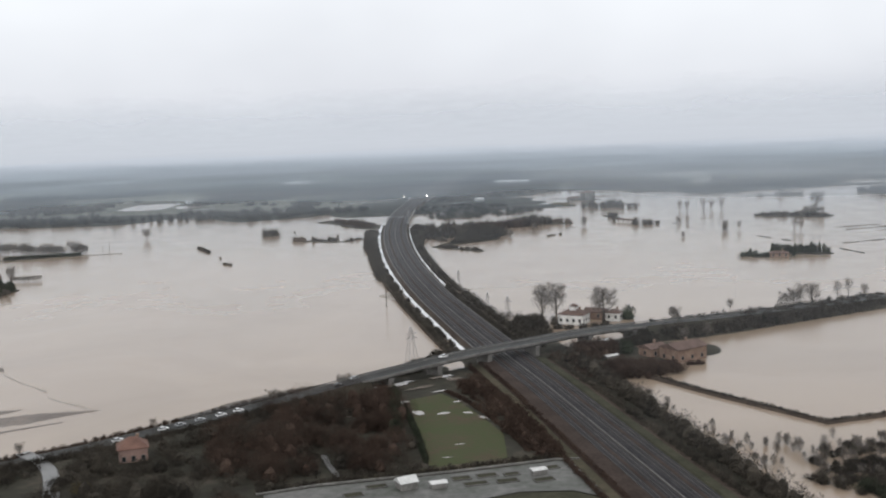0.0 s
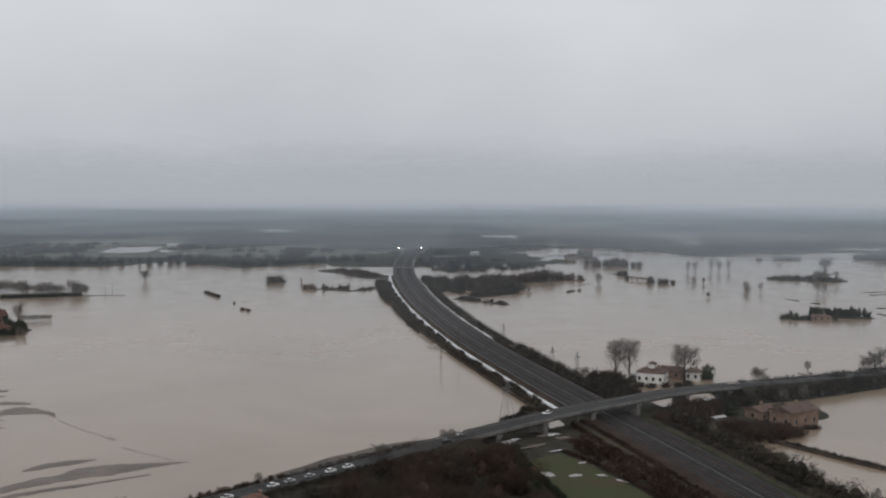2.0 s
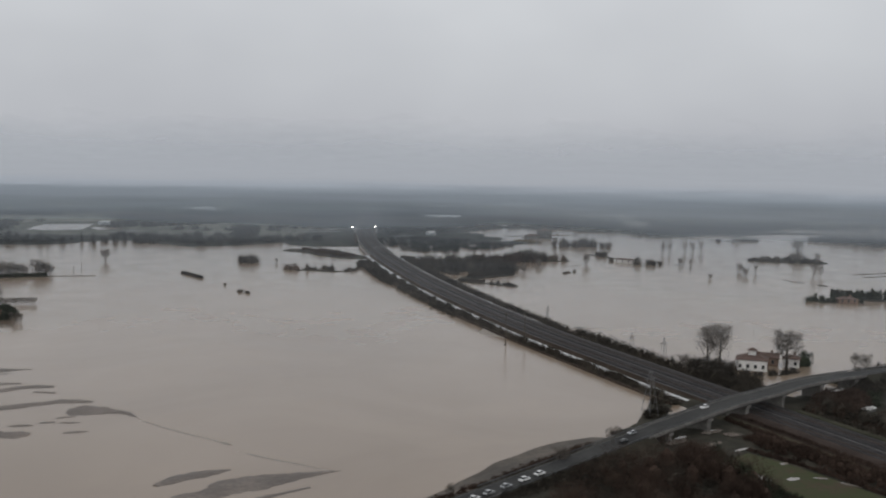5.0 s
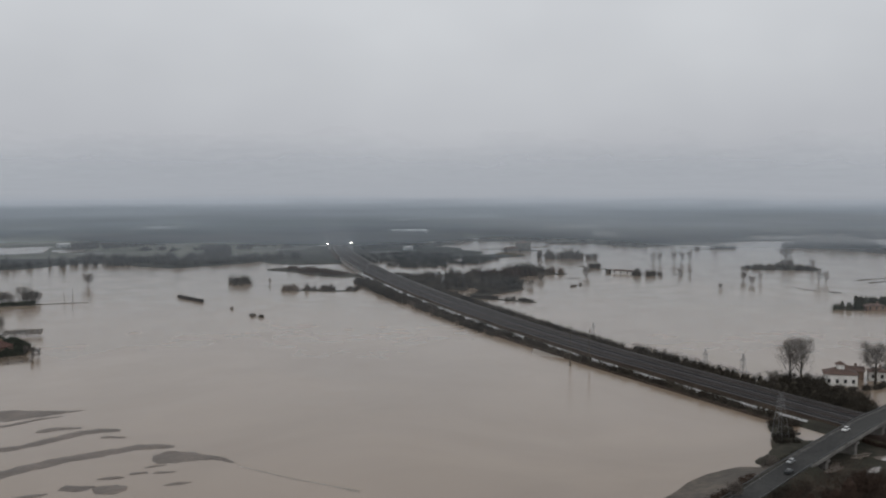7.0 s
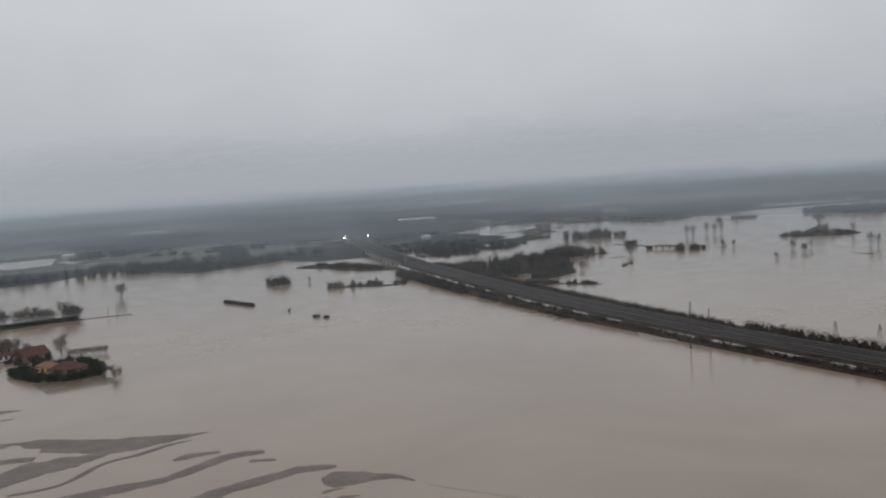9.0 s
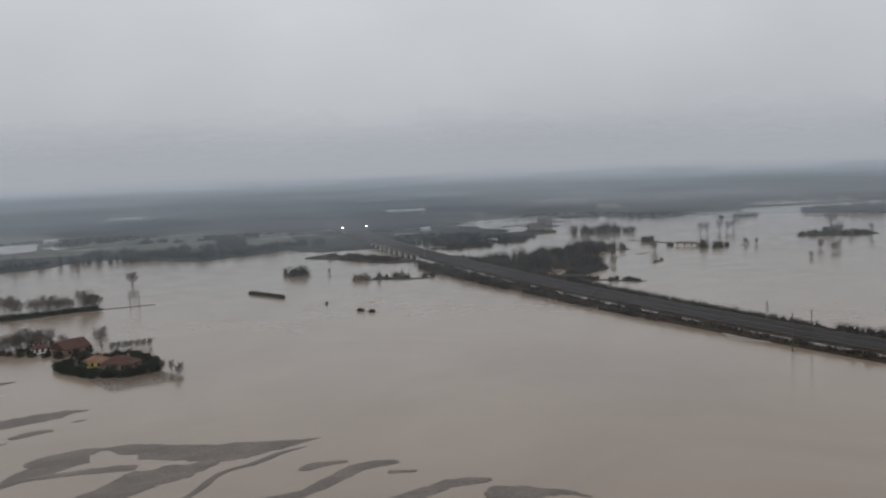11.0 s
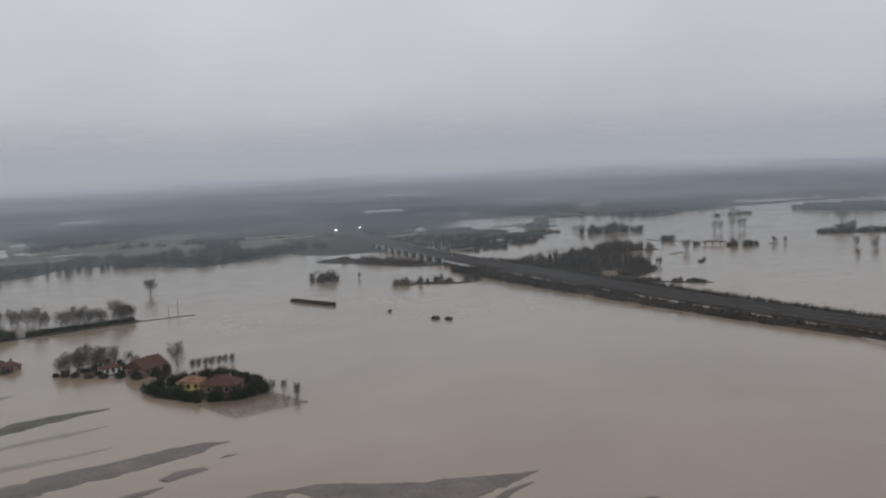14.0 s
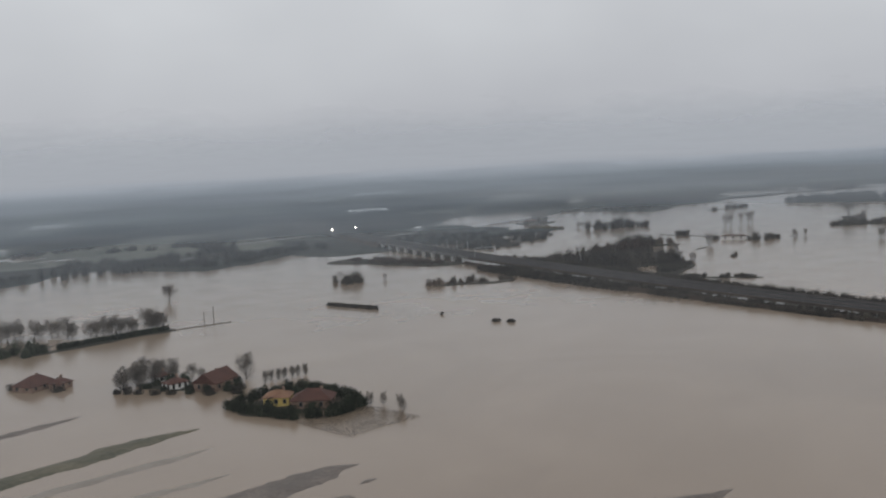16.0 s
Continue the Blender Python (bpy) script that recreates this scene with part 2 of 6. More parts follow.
def haze_sheet_material():
    """Stand-in for distance haze: a sheet painted thicker away from the flooded plain."""
    m = bpy.data.materials.new("haze_sheet")
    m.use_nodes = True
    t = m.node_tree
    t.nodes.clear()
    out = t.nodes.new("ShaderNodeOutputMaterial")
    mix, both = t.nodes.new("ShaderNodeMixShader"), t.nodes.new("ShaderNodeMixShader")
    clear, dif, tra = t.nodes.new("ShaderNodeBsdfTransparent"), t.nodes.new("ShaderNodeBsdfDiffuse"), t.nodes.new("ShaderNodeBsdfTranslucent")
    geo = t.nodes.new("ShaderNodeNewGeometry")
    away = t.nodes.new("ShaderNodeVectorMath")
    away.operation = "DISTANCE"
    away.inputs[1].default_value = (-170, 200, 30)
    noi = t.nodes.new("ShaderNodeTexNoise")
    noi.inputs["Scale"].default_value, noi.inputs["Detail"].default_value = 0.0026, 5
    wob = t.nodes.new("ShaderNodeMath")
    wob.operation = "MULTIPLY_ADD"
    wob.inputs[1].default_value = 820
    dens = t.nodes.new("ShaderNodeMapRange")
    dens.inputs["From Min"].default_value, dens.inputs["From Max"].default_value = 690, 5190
    # opacity and tint by distance put the haze into the sheet
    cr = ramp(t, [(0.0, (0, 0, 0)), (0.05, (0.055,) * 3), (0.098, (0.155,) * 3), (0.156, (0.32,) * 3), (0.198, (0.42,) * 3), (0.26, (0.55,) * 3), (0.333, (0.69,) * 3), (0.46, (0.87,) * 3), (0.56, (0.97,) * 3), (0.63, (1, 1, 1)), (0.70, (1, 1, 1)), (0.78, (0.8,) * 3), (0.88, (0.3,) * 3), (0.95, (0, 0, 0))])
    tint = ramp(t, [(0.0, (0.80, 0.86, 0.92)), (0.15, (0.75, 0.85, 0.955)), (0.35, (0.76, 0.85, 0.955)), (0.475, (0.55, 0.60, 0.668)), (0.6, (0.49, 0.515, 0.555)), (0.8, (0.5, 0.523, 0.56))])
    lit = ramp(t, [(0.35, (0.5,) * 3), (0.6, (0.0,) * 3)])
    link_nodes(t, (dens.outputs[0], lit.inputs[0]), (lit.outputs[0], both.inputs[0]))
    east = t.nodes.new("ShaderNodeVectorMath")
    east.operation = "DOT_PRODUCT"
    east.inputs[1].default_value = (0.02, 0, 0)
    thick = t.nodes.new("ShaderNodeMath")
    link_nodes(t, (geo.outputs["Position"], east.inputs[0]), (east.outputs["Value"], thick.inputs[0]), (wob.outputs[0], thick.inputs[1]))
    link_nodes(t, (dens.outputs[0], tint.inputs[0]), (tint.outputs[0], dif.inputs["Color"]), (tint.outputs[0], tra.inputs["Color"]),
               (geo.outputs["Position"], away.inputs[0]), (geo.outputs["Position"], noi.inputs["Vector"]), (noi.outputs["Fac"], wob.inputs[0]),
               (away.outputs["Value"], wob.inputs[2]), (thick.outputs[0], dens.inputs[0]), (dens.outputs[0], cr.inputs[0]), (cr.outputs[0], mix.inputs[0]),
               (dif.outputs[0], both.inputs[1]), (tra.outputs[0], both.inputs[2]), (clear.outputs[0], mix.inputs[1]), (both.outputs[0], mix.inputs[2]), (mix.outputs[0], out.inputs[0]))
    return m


M_HAZE_SHEET = haze_sheet_material()


# ---------------------------------------------------------------- mesh tools
def mesh_of(name, verts, faces, *materials, smooth=False):
    me = bpy.data.meshes.new(name)
    me.from_pydata([tuple(v) for v in verts], [], [tuple(f) for f in faces])
    for m in materials:
        me.materials.append(m)
    if smooth:
        me.shade_smooth()
    return me


def part(name, me, parent=None, label="", at=None):
    ob = new(name, me)
    if parent is not None:
        ob.parent = parent
    if at is not None:
        ob.matrix_basis = at
    if label:
        ob["label"] = label
    return ob


def thing(name, label, category, m=Matrix(), group=""):
    ob = new(name)
    ob.empty_display_size = 0.5
    ob.matrix_basis = m
    return tagged(ob, label, category, group)


class Shape:
    """Collects boxes, tubes and prisms into one mesh."""

    def __init__(self):
        self.v, self.f = [], []

    def add(self, verts, faces):
        n = len(self.v)
        self.v += [tuple(p) for p in verts]
        self.f += [tuple(i + n for i in q) for q in faces]
        return self

    def box(self, x0, y0, z0, x1, y1, z1):
        return self.add([(x0, y0, z0), (x1, y0, z0), (x1, y1, z0), (x0, y1, z0), (x0, y0, z1), (x1, y0, z1), (x1, y1, z1), (x0, y1, z1)],
                        [(3, 2, 1, 0), (4, 5, 6, 7), (0, 1, 5, 4), (1, 2, 6, 5), (2, 3, 7, 6), (3, 0, 4, 7)])

    def tube(self, a, b, ra, rb, n=5):
        a, b = Vector(a), Vector(b)
        q = (b - a).to_track_quat("Z", "Y").to_matrix()
        ring = [q @ Vector((math.cos(i * 2 * math.pi / n), math.sin(i * 2 * math.pi / n), 0)) for i in range(n)]
        return self.add([a + r * ra for r in ring] + [b + r * rb for r in ring],
                        [(i, (i + 1) % n, n + (i + 1) % n, n + i) for i in range(n)] + [tuple(range(n, 2 * n)), tuple(range(n - 1, -1, -1))])

    def mesh(self, name, *materials, smooth=False):
        return mesh_of(name, self.v, self.f, *materials, smooth=smooth)


def sweep(name, path, profile, material, label, category, kind="structure", parent=None):
    """A band along a path: profile is a list of (offset to the right, height)."""
    pts = [Vector(p) for p in path]
    v, f, n = [], [], len(profile)
    for i, p in enumerate(pts):
        d = (pts[min(i + 1, len(pts) - 1)] - pts[max(i - 1, 0)])
        side = Vector((d.y, -d.x, 0)).normalized()
        v += [p + side * o + Vector((0, 0, h)) for o, h in profile]
    for i in range(len(pts) - 1):
        for j in range(n - 1):
            f.append((i * n + j, i * n + j + 1, (i + 1) * n + j + 1, (i + 1) * n + j))
    ob = part(name, mesh_of(name, v, f, material), parent)
    return tagged(ob, label, category, "", kind) if parent is None else ob


rng = np.random.default_rng(7)


def unit(n, r):
    d = r.normal(size=(n, 3))
    return d / np.linalg.norm(d, axis=1)[:, None]


def sprays(pos, out, length, width, r):
    """Thin triangles, one for each place, pointing roughly outwards."""
    n = len(pos)
    d = out + 0.55 * unit(n, r)
    d /= np.linalg.norm(d, axis=1)[:, None]
    s = np.cross(d, unit(n, r))
    s /= np.linalg.norm(s, axis=1)[:, None] + 1e-9
    ln = (length * r.uniform(0.6, 1.4, n))[:, None]
    wd = (width * r.uniform(0.6, 1.4, n))[:, None]
    v = np.stack([pos - s * wd, pos + s * wd, pos + d * ln], 1).reshape(-1, 3)
    return v, np.arange(3 * n).reshape(-1, 3)


class Cloud:
    """Gathers sprays of twigs or leaves into one mesh."""

    def __init__(self, seed):
        self.r, self.v, self.f, self.n = np.random.default_rng(seed), [], [], 0

    def blob(self, centre, radii, n, length, width, shell=0.5, up=0.5):
        r = self.r
        d = unit(n, r)
        rad = (shell + (1 - shell) * r.random(n))[:, None]
        pos = np.array(centre) + d * rad * np.array(radii)
        v, f = sprays(pos, d + np.array((0, 0, up)), length, width, r)
        self.v.append(v), self.f.append(f + self.n)
        self.n += len(v)
        return self

    def raw(self, v, f):
        self.v.append(np.array(v, float)), self.f.append(np.array(f) + self.n)
        self.n += len(v)
        return self

    def lump(self, centre, radii):
        """A dark core that hides what is behind."""
        r = self.r
        v, f = [], []
        for j, (cz, cr) in enumerate(((-1, 1.0), (-0.2, 1.05), (0.55, 0.75), (0.95, 0.25))):
            for i in range(7):
                a = (i + 0.5 * j) * 2 * math.pi / 7
                k = cr * r.uniform(0.55, 0.95)
                v.append((centre[0] + radii[0] * k * math.cos(a), centre[1] + radii[1] * k * math.sin(a), centre[2] + radii[2] * cz))
        for j in range(3):
            for i in range(7):
                a, b, c, d = j * 7 + i, j * 7 + (i + 1) % 7, (j + 1) * 7 + (i + 1) % 7, (j + 1) * 7 + i
                f += [(a, b, c), (a, c, d)]
        f += [(21, 21 + i, 22 + i) for i in range(1, 6)]
        return self.raw(v, f)

    def mesh(self, name, material):
        v, f = np.concatenate(self.v), np.concatenate(self.f)
        return mesh_of(name, v.tolist(), f.tolist(), material)


# ---------------------------------------------------------------- plan
def rail_x(y):
    bend = 1.85e-4 * max(0.0, min(y, 1400) - 560) ** 2 + max(0.0, y - 1400) * 0.30
    return 107.0 + bend + 2.0 * max(0.0, min(1.0, (480 - y) / 100))


def rail_z(y):
    return 2.2 + 2.6 * max(0.0, min(1.0, (y - 600) / 350))


def rail_path(y0, y1, step=12.0, off=0.0, dz=0.0):
    n = max(2, int((y1 - y0) / step) + 1)
    out = []
    for i in range(n):
        y = y0 + (y1 - y0) * i / (n - 1)
        s = (rail_x(y + 1) - rail_x(y - 1)) / 2
        k = 1 / math.hypot(1, s)
        out.append((rail_x(y) + off * k, y - off * s * k, rail_z(y) + dz))
    return out


ROAD = [(-420, 215, 1.2), (-200, 299, 1.2), (-120, 326, 1.2), (-63, 348.5, 1.3), (-28, 368, 1.7), (-8, 378.5, 2.4), (22, 393.5, 3.7), (43, 403.5, 5.0), (77, 419, 6.8), (97, 428.5, 7.2), (112, 435, 7.2),
        (142, 449.5, 6.9), (172, 460, 6.2), (224, 474, 4.8), (291, 494, 3.3), (346, 513, 2.2), (420, 545, 1.2)]


def smooth_path(pts, per=6):
    p = [Vector(q) for q in pts]
    out = []
    for i in range(len(p) - 1):
        a, b, c, d = p[max(i - 1, 0)], p[i], p[i + 1], p[min(i + 2, len(p) - 1)]
        for k in range(per):
            t = k / per
            out.append(0.5 * (2 * b + (c - a) * t + (2 * a - 5 * b + 4 * c - d) * t * t + (3 * b - a - 3 * c + d) * t ** 3))
    return out + [p[-1]]


ROADS = smooth_path(ROAD, 9)
ROAD_XY = np.array([(p.x, p.y, p.z) for p in ROADS])


def road_at(x):
    return float(np.interp(x, ROAD_XY[:, 0], ROAD_XY[:, 1])), float(np.interp(x, ROAD_XY[:, 0], ROAD_XY[:, 2]))


SHORE_X = [-2500, -900, -420, -265, -197, -145, -117, -80, -40, -27, -15, 0, 13, 49, 78, 114, 130, 159, 190, 215, 240, 300, 345, 372, 400, 440, 512, 540, 556, 566, 575, 613, 655, 700, 752, 800, 858, 900, 940, 1040, 1300, 2600]
SHORE_Y = [1500, 1420, 1300, 1272, 1248, 1248, 1258, 1288, 1285, 1250, 1224, 1198, 1202, 1210, 1225, 1241, 1240, 1224, 1240, 1275, 1330, 1360, 1378, 1388, 1420, 1446, 1436, 1405, 1375, 1320, 1262, 1272, 1288, 1283, 1302, 1335, 1352, 1330, 1305, 1270, 1250, 1300]


def capsule(x, y, x0, y0, x1, y1, w, h):
    dx, dy = x1 - x0, y1 - y0
    t = np.clip(((x - x0) * dx + (y - y0) * dy) / (dx * dx + dy * dy), 0, 1)
    d = np.hypot(x - x0 - t * dx, y - y0 - t * dy)
    return h * np.clip((w - d) / max(3.0, 0.35 * w), -1, 1)


def wavy(x, y, s, a):
    return a * (np.sin(x / s + 1.7 * np.sin(y / (1.7 * s))) + np.sin(y / (0.8 * s) + 2.1 * np.sin(x / (1.3 * s)))) * 0.5


LOW = [(99, 1146, 130, 1062, 17, 0.8), (215, 1222, 345, 1214, 28, 0.9), (220, 1275, 325, 1285, 45, 0.9), (150, 1230, 260, 1300, 50, 0.9), (240, 1335, 335, 1345, 36, 0.9),
       (55, 962, 95, 945, 5, 0.4), (158, 866, 184, 821, 4, 0.4), (158, 965, 212, 915, 12, 0.4), (215, 992, 300, 1006, 7, 0.4),
       (512, 968, 540, 944, 17, 0.5), (535, 972, 582, 1014, 8, 0.4), (608, 1199, 669, 1198, 4, 0.5), (372, 712, 406, 694, 6, 0.35), (352, 697, 372, 689, 4, 0.3), (296, 1006, 312, 998, 6, 0.5),
       (367, 1058, 369, 1008, 3, 0.4), (364, 1230, 376, 1200, 7, 0.5), (410, 1286, 430, 1276, 12, 0.5), (417, 822, 424, 757, 1.5, 0.4), (424, 714, 432, 660, 2.0, 0.4),
       (497, 840, 545, 847, 2.6, 0.4), (495, 820, 575, 836, 2.6, 0.4), (446, 740, 490, 752, 2.2, 0.4), (514, 803, 575, 815, 2.6, 0.4), (514, 783, 560, 788, 2.2, 0.4),
       (238, 944, 311, 960, 1.5, 0.4), (398, 948, 410, 941, 2.0, 0.3), (-205, 940, -134, 950, 4, 0.5), (-178, 752, -160, 748, 13, 0.35), (748, 1176, 800, 1000, 10, 0.5), (172, 880, 212, 900, 8, 0.4), (-192, 826, -180, 806, 8, 0.3), (66, 434, 84, 458, 4, 0.8), (50, 417, 72, 432, 9, 0.8)]


def ground_z(x, y):
    w = wavy(x, y, 23, 7) + wavy(x, y, 9, 3)
    shore = np.interp(x, SHORE_X, SHORE_Y)
    h = np.clip((y + w - shore) / 10, -1, 1) * 1.1
    for c in LOW:
        h = np.maximum(h, capsule(x + 0.4 * w, y + 0.4 * w, *c))
    ry = np.interp(x, ROAD_XY[:, 0], ROAD_XY[:, 1])
    south = np.clip((ry + 6 - y) / 5, -1, 1) * np.clip((138 - x) / 6, -1, 1)
    south = np.where((ry + 6 - y < 0) | (x > 138), -1, np.minimum(np.abs(south), 1))
    h = np.maximum(h, south * 1.2)
    bank = np.where(x < 350, np.clip((10 - np.abs(y + 4 - ry) + 0.25 * w) / 4, -1, 1), -1)
    h = np.maximum(h, bank * 0.9)
    h = np.maximum(h, capsule(x, y, 150, 425, 185, 432, 16, 0.7))
    near_rail = np.where((y < 470) & (x > 90) & (x < 140), 1.2, -1)
    h = np.maximum(h, near_rail)
    return h + 0.15 * wavy(x, y, 5, 1)


def build_ground():
    xs = np.concatenate([np.linspace(-6000, -700, 25)[:-1], np.linspace(-700, -300, 41)[:-1], np.linspace(-300, 420, 181)[:-1], np.linspace(420, 1000, 81)[:-1], np.linspace(1000, 6500, 25)])
    ys = np.concatenate([np.linspace(-600, 150, 16)[:-1], np.linspace(150, 1010, 216)[:-1], np.linspace(1010, 1480, 79)[:-1], np.linspace(1480, 6500, 41)])
    gx, gy = np.meshgrid(xs, ys)
    gz = ground_z(gx, gy)
    reach = np.minimum(1.0, 3300 / np.maximum(1.0, np.hypot(gx + 170, gy - 200)))
    gx, gy = -170 + (gx + 170) * reach, 200 + (gy - 200) * reach
    v = np.stack([gx, gy, gz], -1).reshape(-1, 3)
    nx, ny = len(xs), len(ys)
    idx = np.arange(nx * ny).reshape(ny, nx)
    f = np.stack([idx[:-1, :-1], idx[:-1, 1:], idx[1:, 1:], idx[1:, :-1]], -1).reshape(-1, 4)
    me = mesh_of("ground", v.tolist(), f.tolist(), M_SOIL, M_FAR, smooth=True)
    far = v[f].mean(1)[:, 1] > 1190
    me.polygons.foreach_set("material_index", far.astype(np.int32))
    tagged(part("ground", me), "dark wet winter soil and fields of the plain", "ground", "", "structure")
    wv = [(-3400, -600, 0), (3400, -600, 0), (3400, 1800, 0), (-3400, 1800, 0)]
    tagged(part("flood_water", mesh_of("flood_water", wv, [(0, 1, 2, 3)], M_WATER)), "calm silty brown flood water covering the fields", "water", "", "structure")


build_ground()


# One see-through sheet with a raised rim, added to imitate haze in the air.
def build_haze_sheet():
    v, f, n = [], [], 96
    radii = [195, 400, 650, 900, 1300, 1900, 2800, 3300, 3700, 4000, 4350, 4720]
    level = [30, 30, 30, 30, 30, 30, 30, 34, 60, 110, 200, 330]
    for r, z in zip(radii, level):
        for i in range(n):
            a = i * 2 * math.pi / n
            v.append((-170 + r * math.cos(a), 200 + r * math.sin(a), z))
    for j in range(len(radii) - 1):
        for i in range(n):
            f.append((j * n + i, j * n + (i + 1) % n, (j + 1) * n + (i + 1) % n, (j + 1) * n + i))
    tagged(part("backdrop", mesh_of("haze_sheet", v, f, M_HAZE_SHEET, smooth=True)), "see-through grey sheet standing in for haze over the distant plain", "mist", "", "structure")


build_haze_sheet()

# ---------------------------------------------------------------- railway
VIA0, VIA1 = 1045.0, 1215.0


def build_railway():
    prof = [(-12.6, -2.9), (-9.8, 0.0), (9.8, 0.0), (12.6, -2.9)]
    deep = [(-14.5, -5.6), (-9.8, 0.0), (9.8, 0.0), (14.5, -5.6)]
    sweep("embankment", rail_path(150, 700), prof, M_BROWNBANK, "low brown railway embankment rising out of the flood", "embankment")
    sweep("embankment", rail_path(700, VIA0), deep, M_BROWNBANK, "dark railway embankment rising out of the flood", "embankment")
    sweep("embankment", rail_path(VIA1, 3600, 25), deep, M_BROWNBANK, "dark railway embankment running off into the mist", "embankment")
    bed = thing("railway_track", "dark ballast bed with four pairs of rails", "railway")
    for a, b in ((-9.2, -0.9), (0.9, 9.2)):
        me = sweep("ballast", rail_path(150, 3600, 12), [(a - 0.5, 0.02), (a + 0.3, 0.5), (b - 0.3, 0.5), (b + 0.5, 0.02)], M_BALLAST, "", "", parent=bed)
    for c in (-7.2, -3.0, 3.0, 7.2):
        for s in (-0.75, 0.75):
            sweep("rail", rail_path(150, 1500, 15), [(c + s - 0.07, 0.5), (c + s - 0.07, 0.68), (c + s + 0.07, 0.68), (c + s + 0.07, 0.5)], M_RAIL, "", "", parent=bed)
    for c, w, y0 in ((0, 0.28, 150), (-9.9, 0.3, 440), (9.9, 0.3, 440)):
        sweep("walkway", rail_path(y0, 1900, 12), [(c - w, 0.0), (c - w, 0.28), (c + w, 0.28), (c + w, 0.0)], M_PATH, "", "", parent=bed)
    for c in (-5.1, 5.1):
        sweep("drain", rail_path(150, 1500, 12), [(c - 0.6, 0.505), (c - 0.3, 0.58), (c + 0.3, 0.58), (c + 0.6, 0.505)], M_RUST, "", "", parent=bed)
    # service tracks under a film of water on both sides
    sweep("service_road", rail_path(448, 1040, 12, -14.0, -1.0), [(-1.2, -1.2), (-1.1, 0), (1.1, 0), (1.2, -1.2)], M_WETROAD, "pale wet service track beside the railway", "service track")
    sweep("service_road", rail_path(640, 1010, 12, 13.4, -1.0), [(-0.8, -1.2), (-0.7, 0), (0.7, 0), (0.8, -1.2)], M_WETROAD, "pale wet service track beside the railway", "service track")
    # tracks that follow the line across the far plain
    for o in (-12.6, 12.6):
        sweep("service_road", rail_path(1330, 2700, 30, o, -1.0), [(-1.4, -1.2), (-1.3, 0.5), (1.3, 0.5), (1.4, -1.2)], M_PATH, "grey gravel track following the railway across the plain", "service track")
    # banks that carry the hedges
    sweep("hedge_bank", rail_path(455, 1000, 12, -19, 0), [(-4.5, -6.5), (-2.5, -1.4), (2.5, -1.4), (3.3, -6.5)], M_BROWNBANK, "earth bank under the lineside scrub", "bank")
    sweep("hedge_bank", rail_path(455, 1000, 12, 18.5, 0), [(-3.3, -6.5), (-2.5, -1.2), (2.5, -1.2), (4.5, -6.5)], M_BROWNBANK, "earth bank under the lineside hedge", "bank")
    # verges south of the road bridge
    sweep("verge", rail_path(150, 430, 12, -11.2, 0.0), [(-3.4, -0.7), (-2.4, 0.25), (0.6, 0.75), (2.6, 0.72), (3.6, 0.3)], M_RUST, "brown stony bank beside the tracks", "bank")
    sweep("verge", rail_path(150, 425, 12, 11.6, 0.0), [(-2.2, 0.1), (-1.6, 0.58), (1.4, 0.4), (2.4, -0.5)], M_OLIVE, "olive grass strip beside the tracks", "grass")
    sweep("verge", rail_path(150, 430, 12, -16.5, -0.9), [(-4.0, -0.35), (-2, 0.1), (2.0, 0.2), (4.4, 0.6)], M_DRYGRASS, "olive and straw-coloured grass verge", "grass")
    sweep("verge", rail_path(150, 425, 12, 14.5, -0.5), [(-2.5, 0.2), (2.5, 0.0), (3.5, -0.8)], M_BROWNBANK, "olive and straw-coloured grass verge", "grass")


def build_viaduct():
    v = thing("railway_viaduct", "low concrete railway viaduct on short piers", "viaduct")
    sweep("deck", rail_path(VIA0 - 2, VIA1 + 2, 8), [(-10.6, -1.3), (-10.6, 0.5), (-10.2, 0.5), (-10.2, 0.0), (10.2, 0.0), (10.2, 0.5), (10.6, 0.5), (10.6, -1.3), (-10.6, -1.3)], M_CONCRETE, "", "", parent=v)
    # earth core added under the whole deck to darken the gaps between piers
    sweep("dark_infill", rail_path(VIA0 - 2, VIA1 + 2, 8), [(-9.0, -6.2), (-7.4, -1.2), (7.4, -1.2), (9.0, -6.2)], M_BROWNBANK, "", "", parent=v)
    pier = Shape().box(-1.1, -1.6, -6.5, 1.1, 1.6, -1.7).box(-1.3, -2.0, -1.7, 1.3, 2.0, -1.25).mesh("pier", M_PIER)
    n = 10
    for i in range(n):
        y = VIA0 + 6 + (VIA1 - VIA0 - 12) * i / (n - 1)
        s = (rail_x(y + 1) - rail_x(y - 1)) / 2
        for side in (-9.4, 9.4):
            part("pier", pier, v, at=Matrix.Translation((rail_x(y), y, rail_z(y))) @ Matrix.Rotation(-math.atan(s), 4, "Z") @ Matrix.Translation((side, 0, 0)))


build_railway()
build_viaduct()


# ---------------------------------------------------------------- road with the bridge over the railway
BR0, BR1 = 42.0, 176.0


